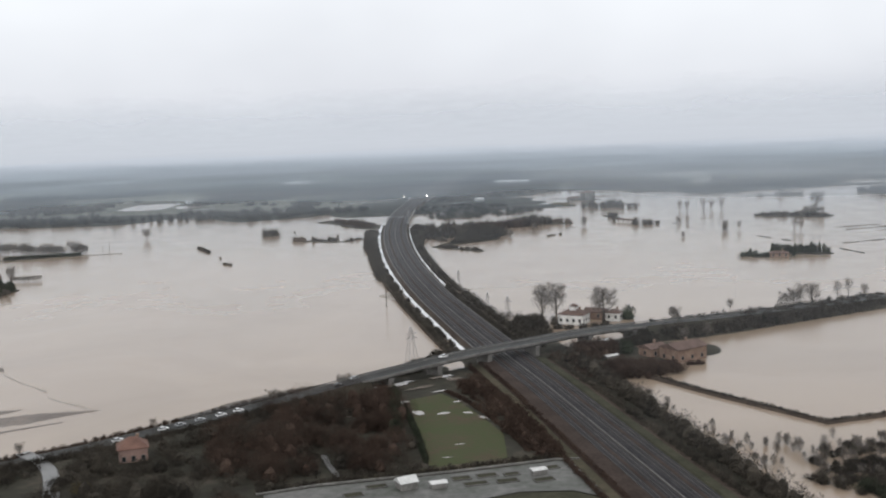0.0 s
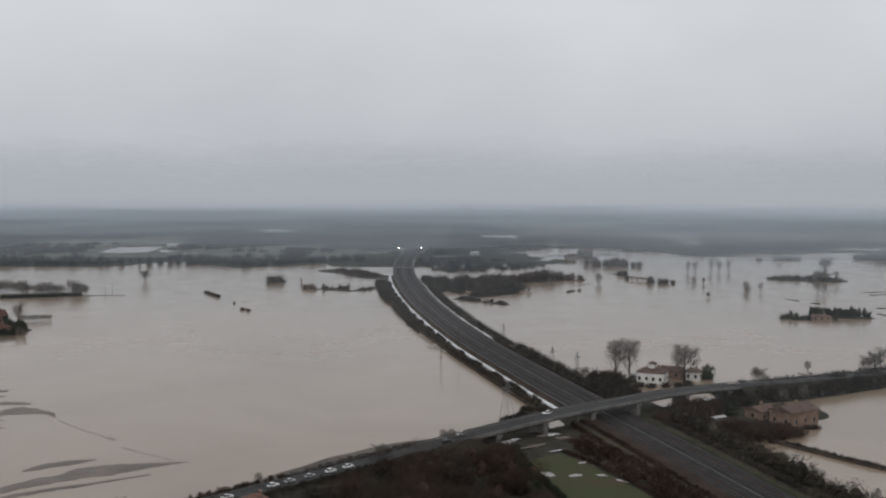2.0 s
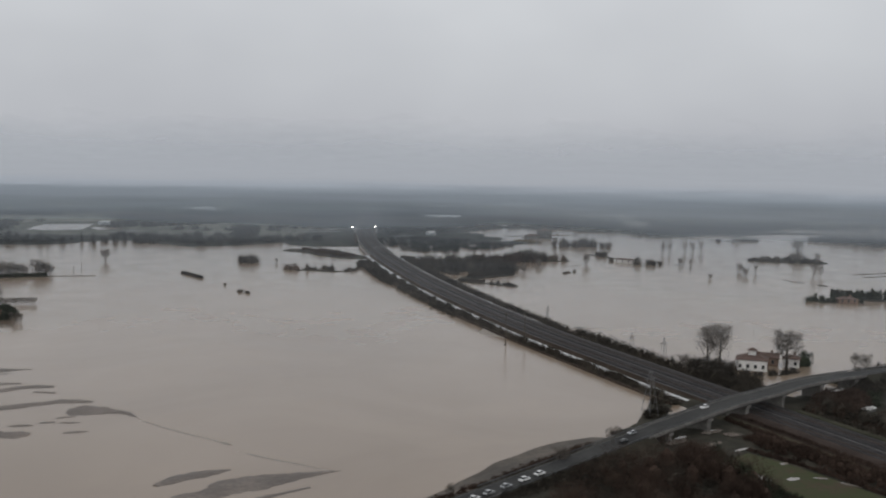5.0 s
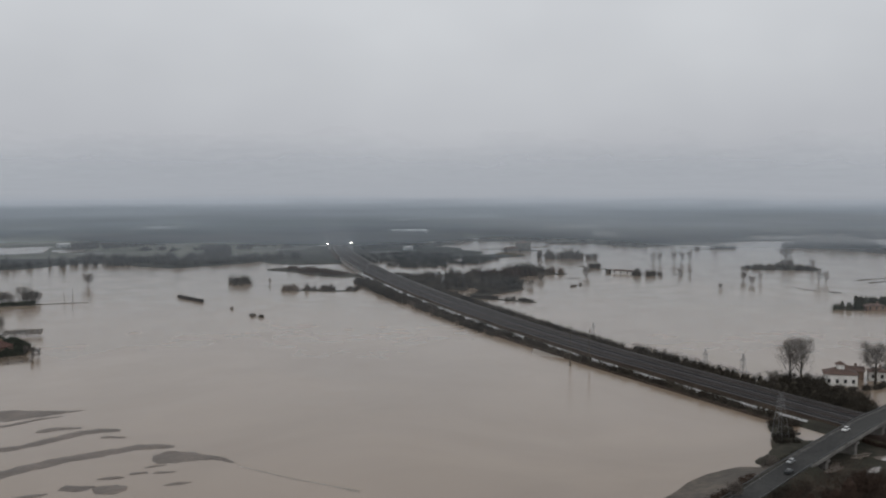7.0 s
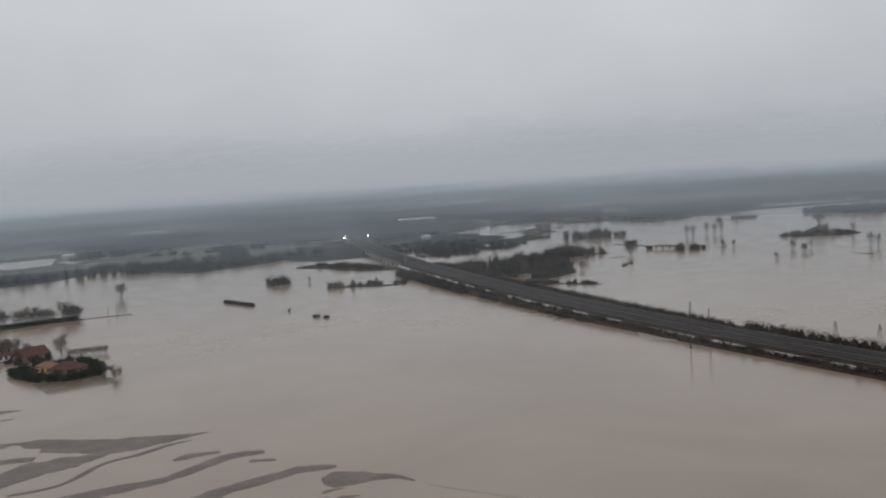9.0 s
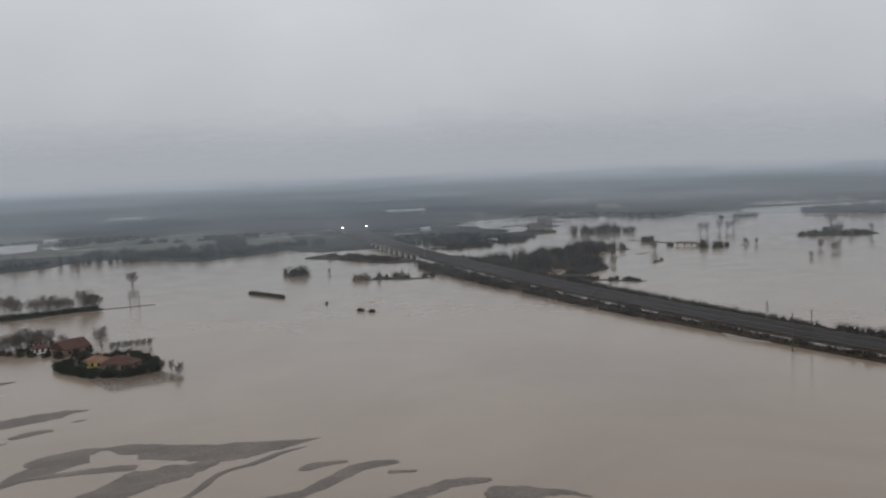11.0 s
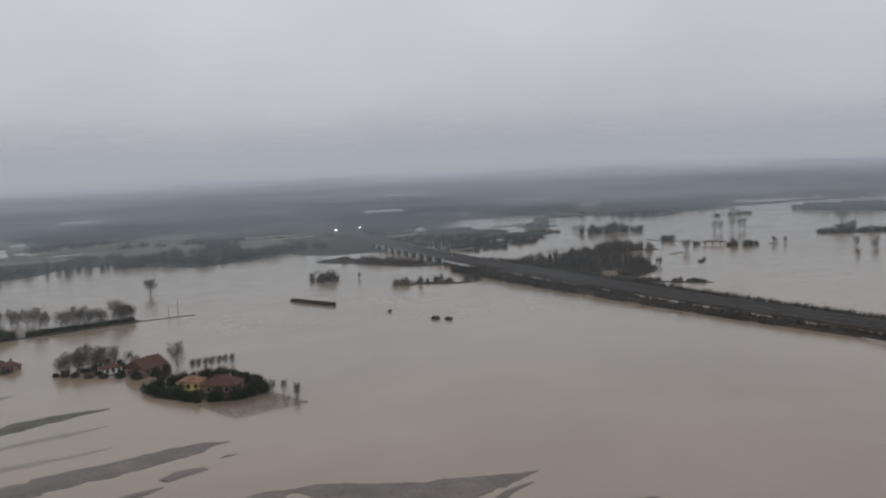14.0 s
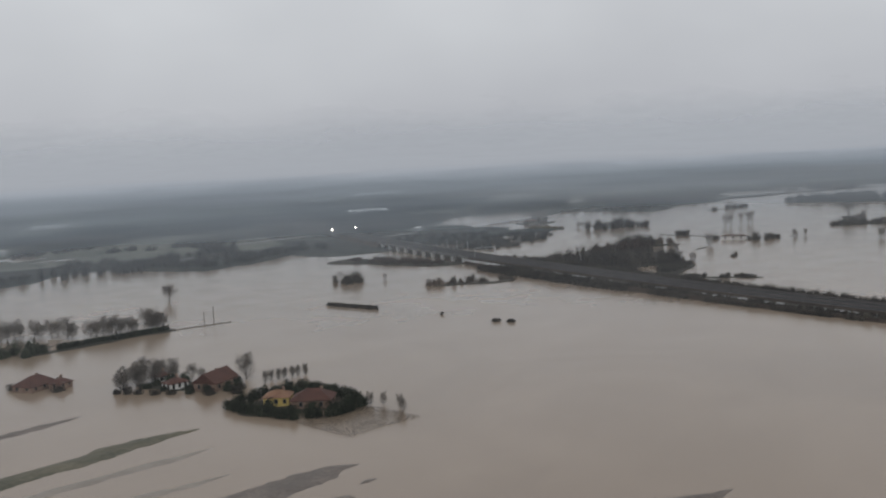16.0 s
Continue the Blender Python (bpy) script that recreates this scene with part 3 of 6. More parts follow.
def build_road():
    inside = [p for p in ROADS if p.x <= BR0 + 2]
    right = [p for p in ROADS if p.x >= BR1 - 2]
    for pts in (inside, right):
        v, f = [], []
        for i, p in enumerate(pts):
            d = pts[min(i + 1, len(pts) - 1)] - pts[max(i - 1, 0)]
            side = Vector((d.y, -d.x, 0)).normalized()
            drop = p.z + 0.8
            apron = (7.0 + 8.0 * max(0.0, min(1.0, (p.x + 40) / 40)) + 0.6 * math.sin(0.11 * p.x) + 0.4 * math.sin(0.33 * p.x + 1)) * max(0.0, min(1.0, (p.x + 90) / 60)) * max(0.35, min(1.0, (60 - p.x) / 30))
            v += [p + side * o + Vector((0, 0, h)) for o, h in ((-8.0 - 1.3 * drop - apron, -drop), (-6.0 - 0.7 * apron, -0.65 * drop), (-4.4, -0.05), (4.4, -0.05), (4.4 + 1.3 * drop, -drop))]
        for i in range(len(pts) - 1):
            f += [(5 * i + j, 5 * i + j + 1, 5 * i + j + 6, 5 * i + j + 5) for j in range(4)]
        sides = len(f)
        f += [(0, 1, 2, 3, 4), tuple(range(5 * len(pts) - 1, 5 * len(pts) - 6, -1))]
        me = mesh_of("road_embankment", v, f, M_SOIL, M_APRON)
        me.polygons.foreach_set("material_index", [1 if k % 4 < 2 and k < sides and pts is inside else 0 for k in range(len(f))])
        tagged(part("embankment", me), "dark grassy embankment under the approach road", "embankment", "", "structure")
    road = sweep("road", ROADS, [(-3.8, 0.0), (-3.7, 0.06), (3.7, 0.06), (3.8, 0.0)], M_ASPHALT, "wet grey two-lane asphalt road", "road")
    for o, w in ((-3.3, 0.07), (3.3, 0.07)):
        sweep("edge_line", ROADS, [(o - w, 0.065), (o + w, 0.065)], M_PAINT, "", "", parent=road)
    for side in (-4.15, 4.15):
        rail = thing("guard_rail", "grey galvanised steel guard rail along the road", "guard rail")
        pts = [p for p in ROADS if -25 < p.x < 330]
        sweep("beam", pts, [(side - 0.06, 0.45), (side, 0.6), (side - 0.06, 0.75), (side + 0.06, 0.75), (side + 0.06, 0.45)], M_STEEL, "", "", parent=rail)
        post = Shape().box(-0.06, -0.06, -0.1, 0.06, 0.06, 0.72).mesh("post", M_STEEL)
        for i in range(1, len(pts), 1):
            d = pts[i] - pts[i - 1]
            s = Vector((d.y, -d.x, 0)).normalized() * side
            part("post", post, rail, at=Matrix.Translation(pts[i] + s))


def build_bridge():
    b = thing("road_bridge", "concrete road bridge on broad piers over the railway", "bridge")
    pts = [p for p in ROADS if BR0 - 2 <= p.x <= BR1 + 2]
    sweep("deck", pts, [(-4.7, -0.05), (-4.7, -0.6), (-3.6, -1.4), (3.6, -1.4), (4.7, -0.6), (4.7, -0.05), (-4.7, -0.05)], M_CONCRETE, "", "", parent=b)
    for o in (-4.5, 4.5):
        sweep("kerb", pts, [(o - 0.25, -0.06), (o - 0.25, 0.3), (o + 0.25, 0.3), (o + 0.25, -0.06)], M_CONCRETE, "", "", parent=b)
    for x in (52.0, 73.0, 96.0, 119.0, 147.0, 171.0):
        y, z = road_at(x)
        y2, _ = road_at(x + 1)
        a = math.atan2(y2 - y, 1)
        pier = Shape().box(-1.1, -3.8, -z - 1.5, 1.1, 3.8, -2.1).box(-1.4, -4.3, -2.1, 1.4, 4.3, -1.35).mesh("pier", M_CONCRETE)
        part("pier", pier, b, at=pose(x, y, z, 0, 0, math.degrees(a)))


build_road()
build_bridge()
# ---- plants ----


def tree_parts(seed, h, spread, twigs, ln, wd, trunk_r, limbs=9, low=0.3, upright=0.5, fill=0.3, twig_mat=None):
    r = random.Random(seed)
    wood, tw = Shape(), Cloud(seed + 100)
    wood.tube((0, 0, -1.6), (0, 0, h * low), trunk_r * 1.25, trunk_r * 0.9, 7)
    top = Vector((r.uniform(-0.4, 0.4), r.uniform(-0.4, 0.4), h * 0.75))
    wood.tube((0, 0, h * low), top, trunk_r * 0.9, trunk_r * 0.25, 6)
    for i in range(limbs):
        z = h * (low + (0.72 - low) * i / limbs)
        a = i * 2.4 + r.uniform(-0.4, 0.4)
        reach = spread * (0.65 + 0.3 * r.random()) * (1.0 - 0.35 * abs(i / limbs - 0.4))
        base = Vector((0, 0, z)) + (top * (z / h)) * 0.2
        mid = Vector((math.cos(a) * reach * 0.55, math.sin(a) * reach * 0.55, z + h * 0.12 * (0.6 + upright)))
        end = Vector((math.cos(a) * reach, math.sin(a) * reach, min(h * 0.93, z + h * (0.18 + 0.28 * upright))))
        wood.tube(base, mid, trunk_r * 0.42, trunk_r * 0.24, 5).tube(mid, end, trunk_r * 0.24, trunk_r * 0.07, 4)
        for k in range(3):
            e2 = mid.lerp(end, 0.3 * k + 0.25) + Vector((r.uniform(-1, 1), r.uniform(-1, 1), r.uniform(0.4, 1.2))) * spread * 0.3
            wood.tube(mid.lerp(end, 0.3 * k), e2, trunk_r * 0.13, trunk_r * 0.04, 3)
            tw.blob(e2, (spread * 0.26, spread * 0.26, h * 0.09), twigs // (limbs * 4), ln, wd, 0.1, upright)
        tw.blob(end, (spread * 0.3, spread * 0.3, h * 0.11), twigs // (limbs * 4), ln, wd, 0.1, upright)
    tw.blob(top, (spread * 0.4, spread * 0.4, h * 0.2), twigs // 8, ln, wd, 0.1, upright)
    mid_z = h * (low * 0.5 + 0.95) / 2
    tw.blob((0, 0, mid_z), (spread * 0.95, spread * 0.95, h * 0.98 - mid_z), int(twigs * fill), ln, wd, 0.3, upright * 0.4)
    return wood.mesh("trunk", M_BARK), tw.mesh("crown", twig_mat or M_TWIG)


PROTO = {}


def tree(kind, x, y, z=0.0, s=1.0, rot=None, sz=None):
    specs = {
        "poplar_pair": ("tall bare grey-brown tree with upright limbs", dict(seed=1, h=17, spread=6.0, twigs=3000, ln=1.5, wd=0.036, fill=0.25, trunk_r=0.5, limbs=14, low=0.06, upright=0.85)),
        "spreading": ("bare spreading tree with a rounded twiggy crown", dict(seed=2, h=15, spread=6.2, twigs=2800, ln=1.4, wd=0.042, fill=0.3, trunk_r=0.55, limbs=12, low=0.24, upright=0.45)),
        "round": ("small bare round-crowned tree standing in flood water", dict(seed=3, h=10, spread=4.0, twigs=1150, fill=1.05, ln=0.9, wd=0.045, trunk_r=0.25, limbs=9, low=0.2, upright=0.5)),
        "round_b": ("bare round-crowned tree standing in flood water", dict(seed=4, h=11, spread=3.9, twigs=1150, fill=1.05, ln=0.9, wd=0.045, trunk_r=0.28, limbs=8, low=0.2, upright=0.6)),
        "narrow": ("narrow bare tree standing in flood water", dict(seed=5, h=12.5, spread=3.1, twigs=700, fill=0.75, ln=1.0, wd=0.042, trunk_r=0.22, limbs=9, low=0.28, upright=0.6)),
        "young": ("young leafless tree with a thin crown", dict(seed=6, h=5.5, spread=1.5, twigs=260, fill=1.6, ln=0.6, wd=0.05, trunk_r=0.1, limbs=5, low=0.15, upright=0.8)),
    }
    label, kw = specs[kind]
    if kind in ("round", "round_b", "narrow") and z < 0:
        z -= 1.1 * s
    r = random.Random(int(x * 31 + y * 17))
    rot = r.uniform(0, 360) if rot is None else rot
    m = pose(x, y, z, 0, 0, rot) @ Matrix.Diagonal((s, s, sz or s, 1))
    if kind not in PROTO:
        PROTO[kind] = tree_parts(**kw)
    trunk, crown = PROTO[kind]
    ob = thing("tree", label, "tree", m)
    part("trunk", trunk, ob)
    part("crown", crown, ob)
    return ob


def bush(x, y, z, rx, ry, h, material=None, n=260, label="dark leafless bush standing in flood water", ln=0.7, wd=0.12, rot=0.0):
    seed = int(abs(x * 13 + y * 7)) + 1
    c = Cloud(seed)
    r = random.Random(seed)
    k = max(1, int(rx / max(ry, 0.1) * 1.6))
    for i in range(k):
        px = rx * ((i + 0.5) / k * 2 - 1) * 0.75 if k > 1 else 0
        hh = h * r.uniform(0.75, 1.05)
        w = min(rx, ry * 1.1)
        c.lump((px, 0, hh * 0.3), (w * 0.85, ry * 0.85, hh * 0.45))
        c.blob((px, 0, hh * 0.35), (w, ry, hh * 0.62), int(1.6 * n / k), ln, wd, 0.5, 0.3)
        for _ in range(3):
            c.blob((px + r.uniform(-0.6, 0.6) * w, r.uniform(-0.6, 0.6) * ry, hh * r.uniform(0.6, 0.9)), (w * 0.4, ry * 0.4, hh * 0.25), n // (k * 5), ln, wd, 0.2, 0.7)
    ob = part("bush", c.mesh("bush", material or M_TWIGDARK), at=pose(x, y, z - 0.3, 0, 0, rot))
    return tagged(ob, label, "bush")


def hedge(name, path, half, h, material, label, per=44, ln=0.8, wd=0.09, gaps=(), seed=5, kind="stuff", rough=0.3, step=0.75):
    c = Cloud(seed)
    r = random.Random(seed)
    pts = [Vector(p) for p in path]
    for i in range(len(pts) - 1):
        d = pts[i + 1] - pts[i]
        n = max(1, int(d.length / (half * step)))
        for k in range(n):
            p = pts[i] + d * ((k + r.random()) / n)
            if any(a < p.y < b for a, b in gaps):
                continue
            hh, w = h * r.uniform(1 - rough, 1 + rough), half * r.uniform(0.75, 1.2)
            q = p + Vector((r.uniform(-0.2, 0.2), r.uniform(-0.2, 0.2), 0)) * half
            c.lump((q.x, q.y, q.z + hh * 0.28), (w * 0.6, w * 0.6, hh * 0.42))
            c.blob((q.x, q.y, q.z + hh * 0.38), (w, w, hh * 0.6), int(per * 2.2), ln, wd, 0.35, 0.3)
            c.blob((q.x + r.uniform(-0.5, 0.5) * w, q.y + r.uniform(-0.5, 0.5) * w, q.z + hh * 0.78), (w * 0.5, w * 0.5, hh * 0.28), per // 2, ln * 0.8, wd, 0.2, 0.4)
    return tagged(part(name, c.mesh(name, material)), label, name.replace("_", " "), "", kind)


def wood(name, spots, material, label, per=60, ln=1.6, wd=0.28, seed=9, core=True):
    """Many leafless trees of a far wood; spots: x, y, z, radius, height."""
    c = Cloud(seed)
    for x, y, z, rad, h in spots:
        if core:
            k = 0.75 if per >= 150 else 1.0
            c.lump((x, y, z + h * 0.3 * k), (rad * 0.6 * k, rad * 0.6 * k, h * 0.40 * k))
        c.blob((x, y, z + h * 0.48), (rad, rad, h * 0.5), int(per * 1.3), ln, wd, 0.35, 0.5)
        c.blob((x, y, z + h * 0.3), (rad * 1.05, rad * 1.05, h * 0.3), per // 3, ln, wd, 0.6, 0.3)
    return tagged(part(name, c.mesh(name, material)), label, name.replace("_", " "), "", "stuff")


def scatter(n, x0, y0, x1, y1, w, rad, h, seed, z=0.4):
    """Spots along a line, spread by w to both sides."""
    r = random.Random(seed)
    out = []
    dx, dy = x1 - x0, y1 - y0
    ln = math.hypot(dx, dy) or 1
    for _ in range(n):
        t, o = r.random(), r.uniform(-w, w)
        full = 0.5 + 0.5 * math.sin(math.pi * t) ** 0.7
        o *= full
        out.append((x0 + dx * t - dy / ln * o, y0 + dy * t + dx / ln * o, z, rad * r.uniform(0.6, 1.3), h * full * r.uniform(0.6, 1.4)))
    return out


# lineside scrub and hedges
hedge("lineside_scrub", rail_path(455, 985, 12, -19.5, -1.7), 3.1, 2.5, M_TWIGDARK, "dark brown leafless scrub along the railway bank", seed=11, rough=0.5, per=80, ln=0.6, wd=0.07)
hedge("lineside_scrub", rail_path(470, 985, 12, -15.8, -1.3), 1.3, 1.2, M_TWIGDARK, "low dark scrub overhanging the service track", seed=111, rough=0.7, per=40, ln=0.5, wd=0.06, gaps=[(a, a + 9 + a % 5 * 5) for a in range(480, 985, 31)])
hedge("lineside_scrub", rail_path(640, 1000, 12, 15.0, -1.3), 1.3, 1.2, M_TWIGDARK, "low dark scrub overhanging the service track", seed=112, rough=0.7, per=40, ln=0.5, wd=0.06, gaps=[(a, a + 12 + a % 7 * 3) for a in range(650, 760, 37)])
hedge("lineside_scrub", rail_path(850, 1005, 12, -24, -4.3), 3.4, 3.0, M_TWIGDARK, "dark leafless scrub at the foot of the bank", seed=12, rough=0.5)
hedge("lineside_hedge", rail_path(455, 612, 12, 18.5, -1.4), 3.4, 4.4, M_TWIGDARK, "dense dark lineside hedge", seed=13, per=100, ln=0.6, wd=0.07, rough=0.2)
hedge("lineside_scrub", rail_path(455, 640, 12, 13.2, -1.2), 2.2, 1.5, M_TWIGDARK, "low dark scrub between the tracks and the lineside hedge", seed=114, rough=0.6, per=90, ln=0.55, wd=0.06)
hedge("lineside_hedge", rail_path(624, 1000, 12, 18.5, -1.6), 2.7, 2.9, M_TWIGDARK, "dark lineside hedge beside the railway", seed=14, rough=0.3, per=90, ln=0.55, wd=0.06)
hedge("lineside_scrub", rail_path(470, 520, 12, 26, -1.6), 4.5, 5.0, M_TWIGDARK, "dark leafless scrub below the railway bank", seed=15)

hedge("lineside_scrub", rail_path(690, 1000, 12, -22.5, -3.4), 2.6, 2.2, M_TWIGDARK, "dark scrub standing in water below the bank", seed=113, rough=0.7, per=70, ln=0.6, wd=0.07, gaps=[(a, a + 6 + a % 7 * 3) for a in range(700, 1000, 43)])
# trees by the villa
tree("poplar_pair", 149, 526, 0.0, 0.96, 20)
tree("poplar_pair", 157, 528, 0.0, 0.95, 130)
tree("spreading", 173, 501, 0.3, 1.12)
for x, y, rx, h in ((148, 496, 2.6, 2.6), (153, 494, 2.4, 2.0), (160, 493, 2.2, 2.2), (143, 499, 3.0, 3.6), (166, 493, 2.4, 2.2), (172, 495, 2.6, 2.6), (150, 508, 3.2, 4.4)):
    bush(x, y, 0.4, rx, rx * 0.8, h, M_TWIGDARK, 320, "dark leafless scrub in front of the villa", 0.5, 0.06)
bush(188, 508, 0.3, 4.4, 4.2, 6.8, M_EVERGREEN, 500, "dark evergreen bush beside the villa")
tree("round", 205, 488, 0.3, 0.75)
tree("round", 127, 512, 0.3, 0.7)

# left-hand flooded field
tree("spreading", -88, 1059, -0.8, 0.72)
bush(28, 1029, 0, 9, 6.5, 8.5, M_TWIGDARK, 1100, "large dark leafless bush standing in flood water")
bush(22, 1040, 0, 2.5, 2.5, 5.5, M_TWIGDARK, 200)
tree("young", 50, 1022, -0.4, 0.9)
bush(51, 966, 0, 7.5, 3.5, 6.0, M_REED, 600, "russet-brown shrubs standing in flood water", rot=-20)
bush(63, 962, 0, 1.8, 1.8, 6.5, M_TWIGDARK, 160)
wood("flooded_scrub", [(x, y, z, rx * (0.5 + 0.6 * (i % 3)), h * (0.45 + 0.5 * (i * 7 % 4) / 2)) for i, (x, y, z, rx, h) in enumerate(scatter(24, 64, 970, 104, 948, 13, 2.2, 3.0, 4, 0))], M_TWIGDARK, "dark scrub reaching from the railway bank into the flood", 90, 0.9, 0.1)
hedge("clipped_hedge", [(-36, 952, -0.4), (-27, 915, -0.4)], 1.9, 2.3, M_TWIGDARK, "long clipped dark hedge half under flood water", per=90, ln=0.5, wd=0.12, kind="", rough=0.06, seed=21, step=0.35)
bush(-13, 829, 0, 2.6, 1.6, 2.0, M_TWIGDARK, 160, rot=-60)
bush(-9.5, 822, 0, 2.2, 1.6, 2.0, M_TWIGDARK, 160, rot=-60)
bush(-17, 869, 0, 0.9, 0.9, 1.8, M_TWIGDARK, 60)
TREES_SW = [(-216, 985, "round"), (-207, 996, "round_b"), (-200, 996, "round"), (-192, 990, "round_b"), (-184, 987, "round"), (-181, 971, "round_b"), (-171, 966, "round"),
            (-165, 964, "round_b"), (-159, 963, "round"), (-153, 961, "round"), (-144, 962, "narrow"), (-139, 964, "round_b"), (-135, 966, "round")]
for i, (x, y, k) in enumerate(TREES_SW):
    tree(k, x, y - 4, -0.2, 1.0 + 0.08 * (i % 3))
    tree("round" if i % 2 else "round_b", x + 3.5, y - 3 + (i % 3), -0.2, 0.78 + 0.06 * (i % 2))
hedge("clipped_hedge", [(-194, 943, -0.2), (-160, 946.5, -0.2), (-134, 950, -0.2)], 1.8, 3.2, M_EVERGREEN, "long dark clipped garden hedge standing in water", per=80, ln=0.5, wd=0.12, kind="", rough=0.08, seed=22, step=0.4)
wood("garden_trees", scatter(14, -222, 945, -200, 938, 8, 4, 7, 6, 0), M_EVERGREEN, "dark dense garden trees beside the flooded hedge", 140, 0.8, 0.2)
for i, x in enumerate((-160, -157, -154, -151, -148, -145, -142)):
    tree("young", x, 794 + (i % 2) * 1.2, -0.3, 0.78)
    tree("young", x + 1.5, 796.5, 0.2, 0.72)
tree("round_b", -162, 806, -0.3, 1.05)
for i in range(9):
    tree("round", -206 + i * 2.8, 826 + (i * 7 % 5) * 2.2, -0.3, 0.75 + 0.05 * (i % 4))
for a, b in (((-115.5, 947), 7.5), ((-110, 947), 10)):
    p = part("utility_pole", Shape().tube((0, 0, -2), (0, 0, b), 0.22, 0.15, 7).box(-0.7, -0.06, b - 0.9, 0.7, 0.06, b - 0.75).mesh("utility_pole", M_POLE), at=pose(a[0], a[1], 0))
    tagged(p, "dark wooden pole standing in flood water", "pole")
tagged(part("low_wall", Shape().box(0, -0.3, -1, 34, 0.3, 0.35).mesh("low_wall", M_CONCRETE), at=pose(-134, 948.5, 0, 0, 0, -2)), "low wall just above the flood water", "wall")


# ---------------------------------------------------------------- houses
def house(x, y, z, rot, lx, ly, eave, rise, wall, roof, label, hip=True, windows=3, chimney=True, category="house", sink=1.0, turret=False):
    h = thing("house", label, category, pose(x, y, z, 0, 0, rot))
    a, b = lx / 2, ly / 2
    part("wall", Shape().box(-a, -b, -sink, a, b, eave).mesh("wall", wall), h)
    o = 0.5
    ins = min(a, b) if hip else 0.0
    A, B = a + o, b + o
    s = Shape()
    if lx >= ly:
        r0, r1 = (-A + ins * 1.0, 0, eave + rise), (A - ins * 1.0, 0, eave + rise)
        s.add([(-A, -B, eave), (A, -B, eave), (A, B, eave), (-A, B, eave), r0, r1, (-A, -B, eave - 0.2), (A, -B, eave - 0.2), (A, B, eave - 0.2), (-A, B, eave - 0.2)],
              [(0, 1, 5, 4), (2, 3, 4, 5), (3, 0, 4), (1, 2, 5), (6, 7, 1, 0), (7, 8, 2, 1), (8, 9, 3, 2), (9, 6, 0, 3), (9, 8, 7, 6)])
    else:
        r0, r1 = (0, -B + ins, eave + rise), (0, B - ins, eave + rise)
        s.add([(-A, -B, eave), (A, -B, eave), (A, B, eave), (-A, B, eave), r0, r1, (-A, -B, eave - 0.2), (A, -B, eave - 0.2), (A, B, eave - 0.2), (-A, B, eave - 0.2)],
              [(0, 1, 4), (1, 2, 5, 4), (2, 3, 5), (3, 0, 4, 5), (6, 7, 1, 0), (7, 8, 2, 1), (8, 9, 3, 2), (9, 6, 0, 3), (9, 8, 7, 6)])
    rf = part("roof", s.mesh("roof", roof), h)
    if chimney:
        part("chimney", Shape().box(-0.4, -0.4, 0, 0.4, 0.4, 1.6).box(-0.5, -0.5, 1.6, 0.5, 0.5, 1.8).mesh("chimney", M_BRICK), rf, at=pose(a * 0.4, b * 0.3, eave + rise * 0.5))
    if turret:
        t = Shape().box(-1.6, -1.6, eave + rise * 0.6, 1.6, 1.6, eave + rise + 1.3)
        part("turret", t.mesh("turret", wall), h)
        t = Shape().add([(-2.2, -2.2, eave + rise + 1.3), (2.2, -2.2, eave + rise + 1.3), (2.2, 2.2, eave + rise + 1.3), (-2.2, 2.2, eave + rise + 1.3), (0, 0, eave + rise + 2.6)],
                        [(0, 1, 4), (1, 2, 4), (2, 3, 4), (3, 0, 4), (3, 2, 1, 0)])
        part("turret_roof", t.mesh("turret_roof", roof), h)
    floors = max(1, int(eave / 2.9))
    pane = Shape().box(-0.5, -0.05, -0.7, 0.5, 0.05, 0.7).mesh("window", M_WINDOW)
    frame_me = Shape().box(-0.65, -0.03, -0.85, 0.65, 0.03, 0.85).mesh("frame", M_CONCRETE)
    for side, ln, dist, ang in (("s", lx, -b, 0), ("n", lx, b, 180), ("w", ly, -a, -90), ("e", ly, a, 90)):
        k = max(1, int(windows * ln / max(lx, ly)))
        for fl in range(floors):
            for i in range(k):
                u = ln * ((i + 0.5) / k - 0.5)
                zz = 1.5 + fl * 2.9
                px, py = (u, dist) if side in "sn" else (dist, u)
                out = {"s": (0, -0.03), "n": (0, 0.03), "w": (-0.03, 0), "e": (0.03, 0)}[side]
                w = part("window", pane, h, at=pose(px + out[0], py + out[1], zz, 0, 0, ang))
                part("frame", frame_me, w)
    return h


house(160, 508, 0.5, -38, 13, 10, 4.4, 2.3, M_WHITE, M_ROOFBROWN, "white-walled villa with a hipped brown tile roof and a small turret", windows=4, turret=True)
house(174, 516, 0.3, -38, 10, 7, 3.4, 1.8, M_BRICK, M_ROOFBROWN, "brick barn with a brown tiled roof", hip=False, windows=2)
house(181, 508, 0.5, -38, 7, 6, 3.6, 1.4, M_WHITE, M_ROOFBROWN, "white outbuilding with a brown tiled roof", windows=2)
house(-174, 757, 0.5, -40, 9, 8, 3.0, 2.0, M_YELLOW, M_ROOFORANGE, "yellow single-storey house with an orange tile roof inside a hedge", windows=3)
house(-166, 746, 0.3, -40, 14, 11, 2.8, 3.2, M_BRICK, M_ROOFDARK, "brick house with a dull red tile roof inside a hedge", windows=2)
house(-177, 802, 0.2, 30, 15, 10, 3.0, 3.8, M_BRICK, M_ROOFDARK, "flooded farm building with a red-brown tile roof", hip=False, windows=3)
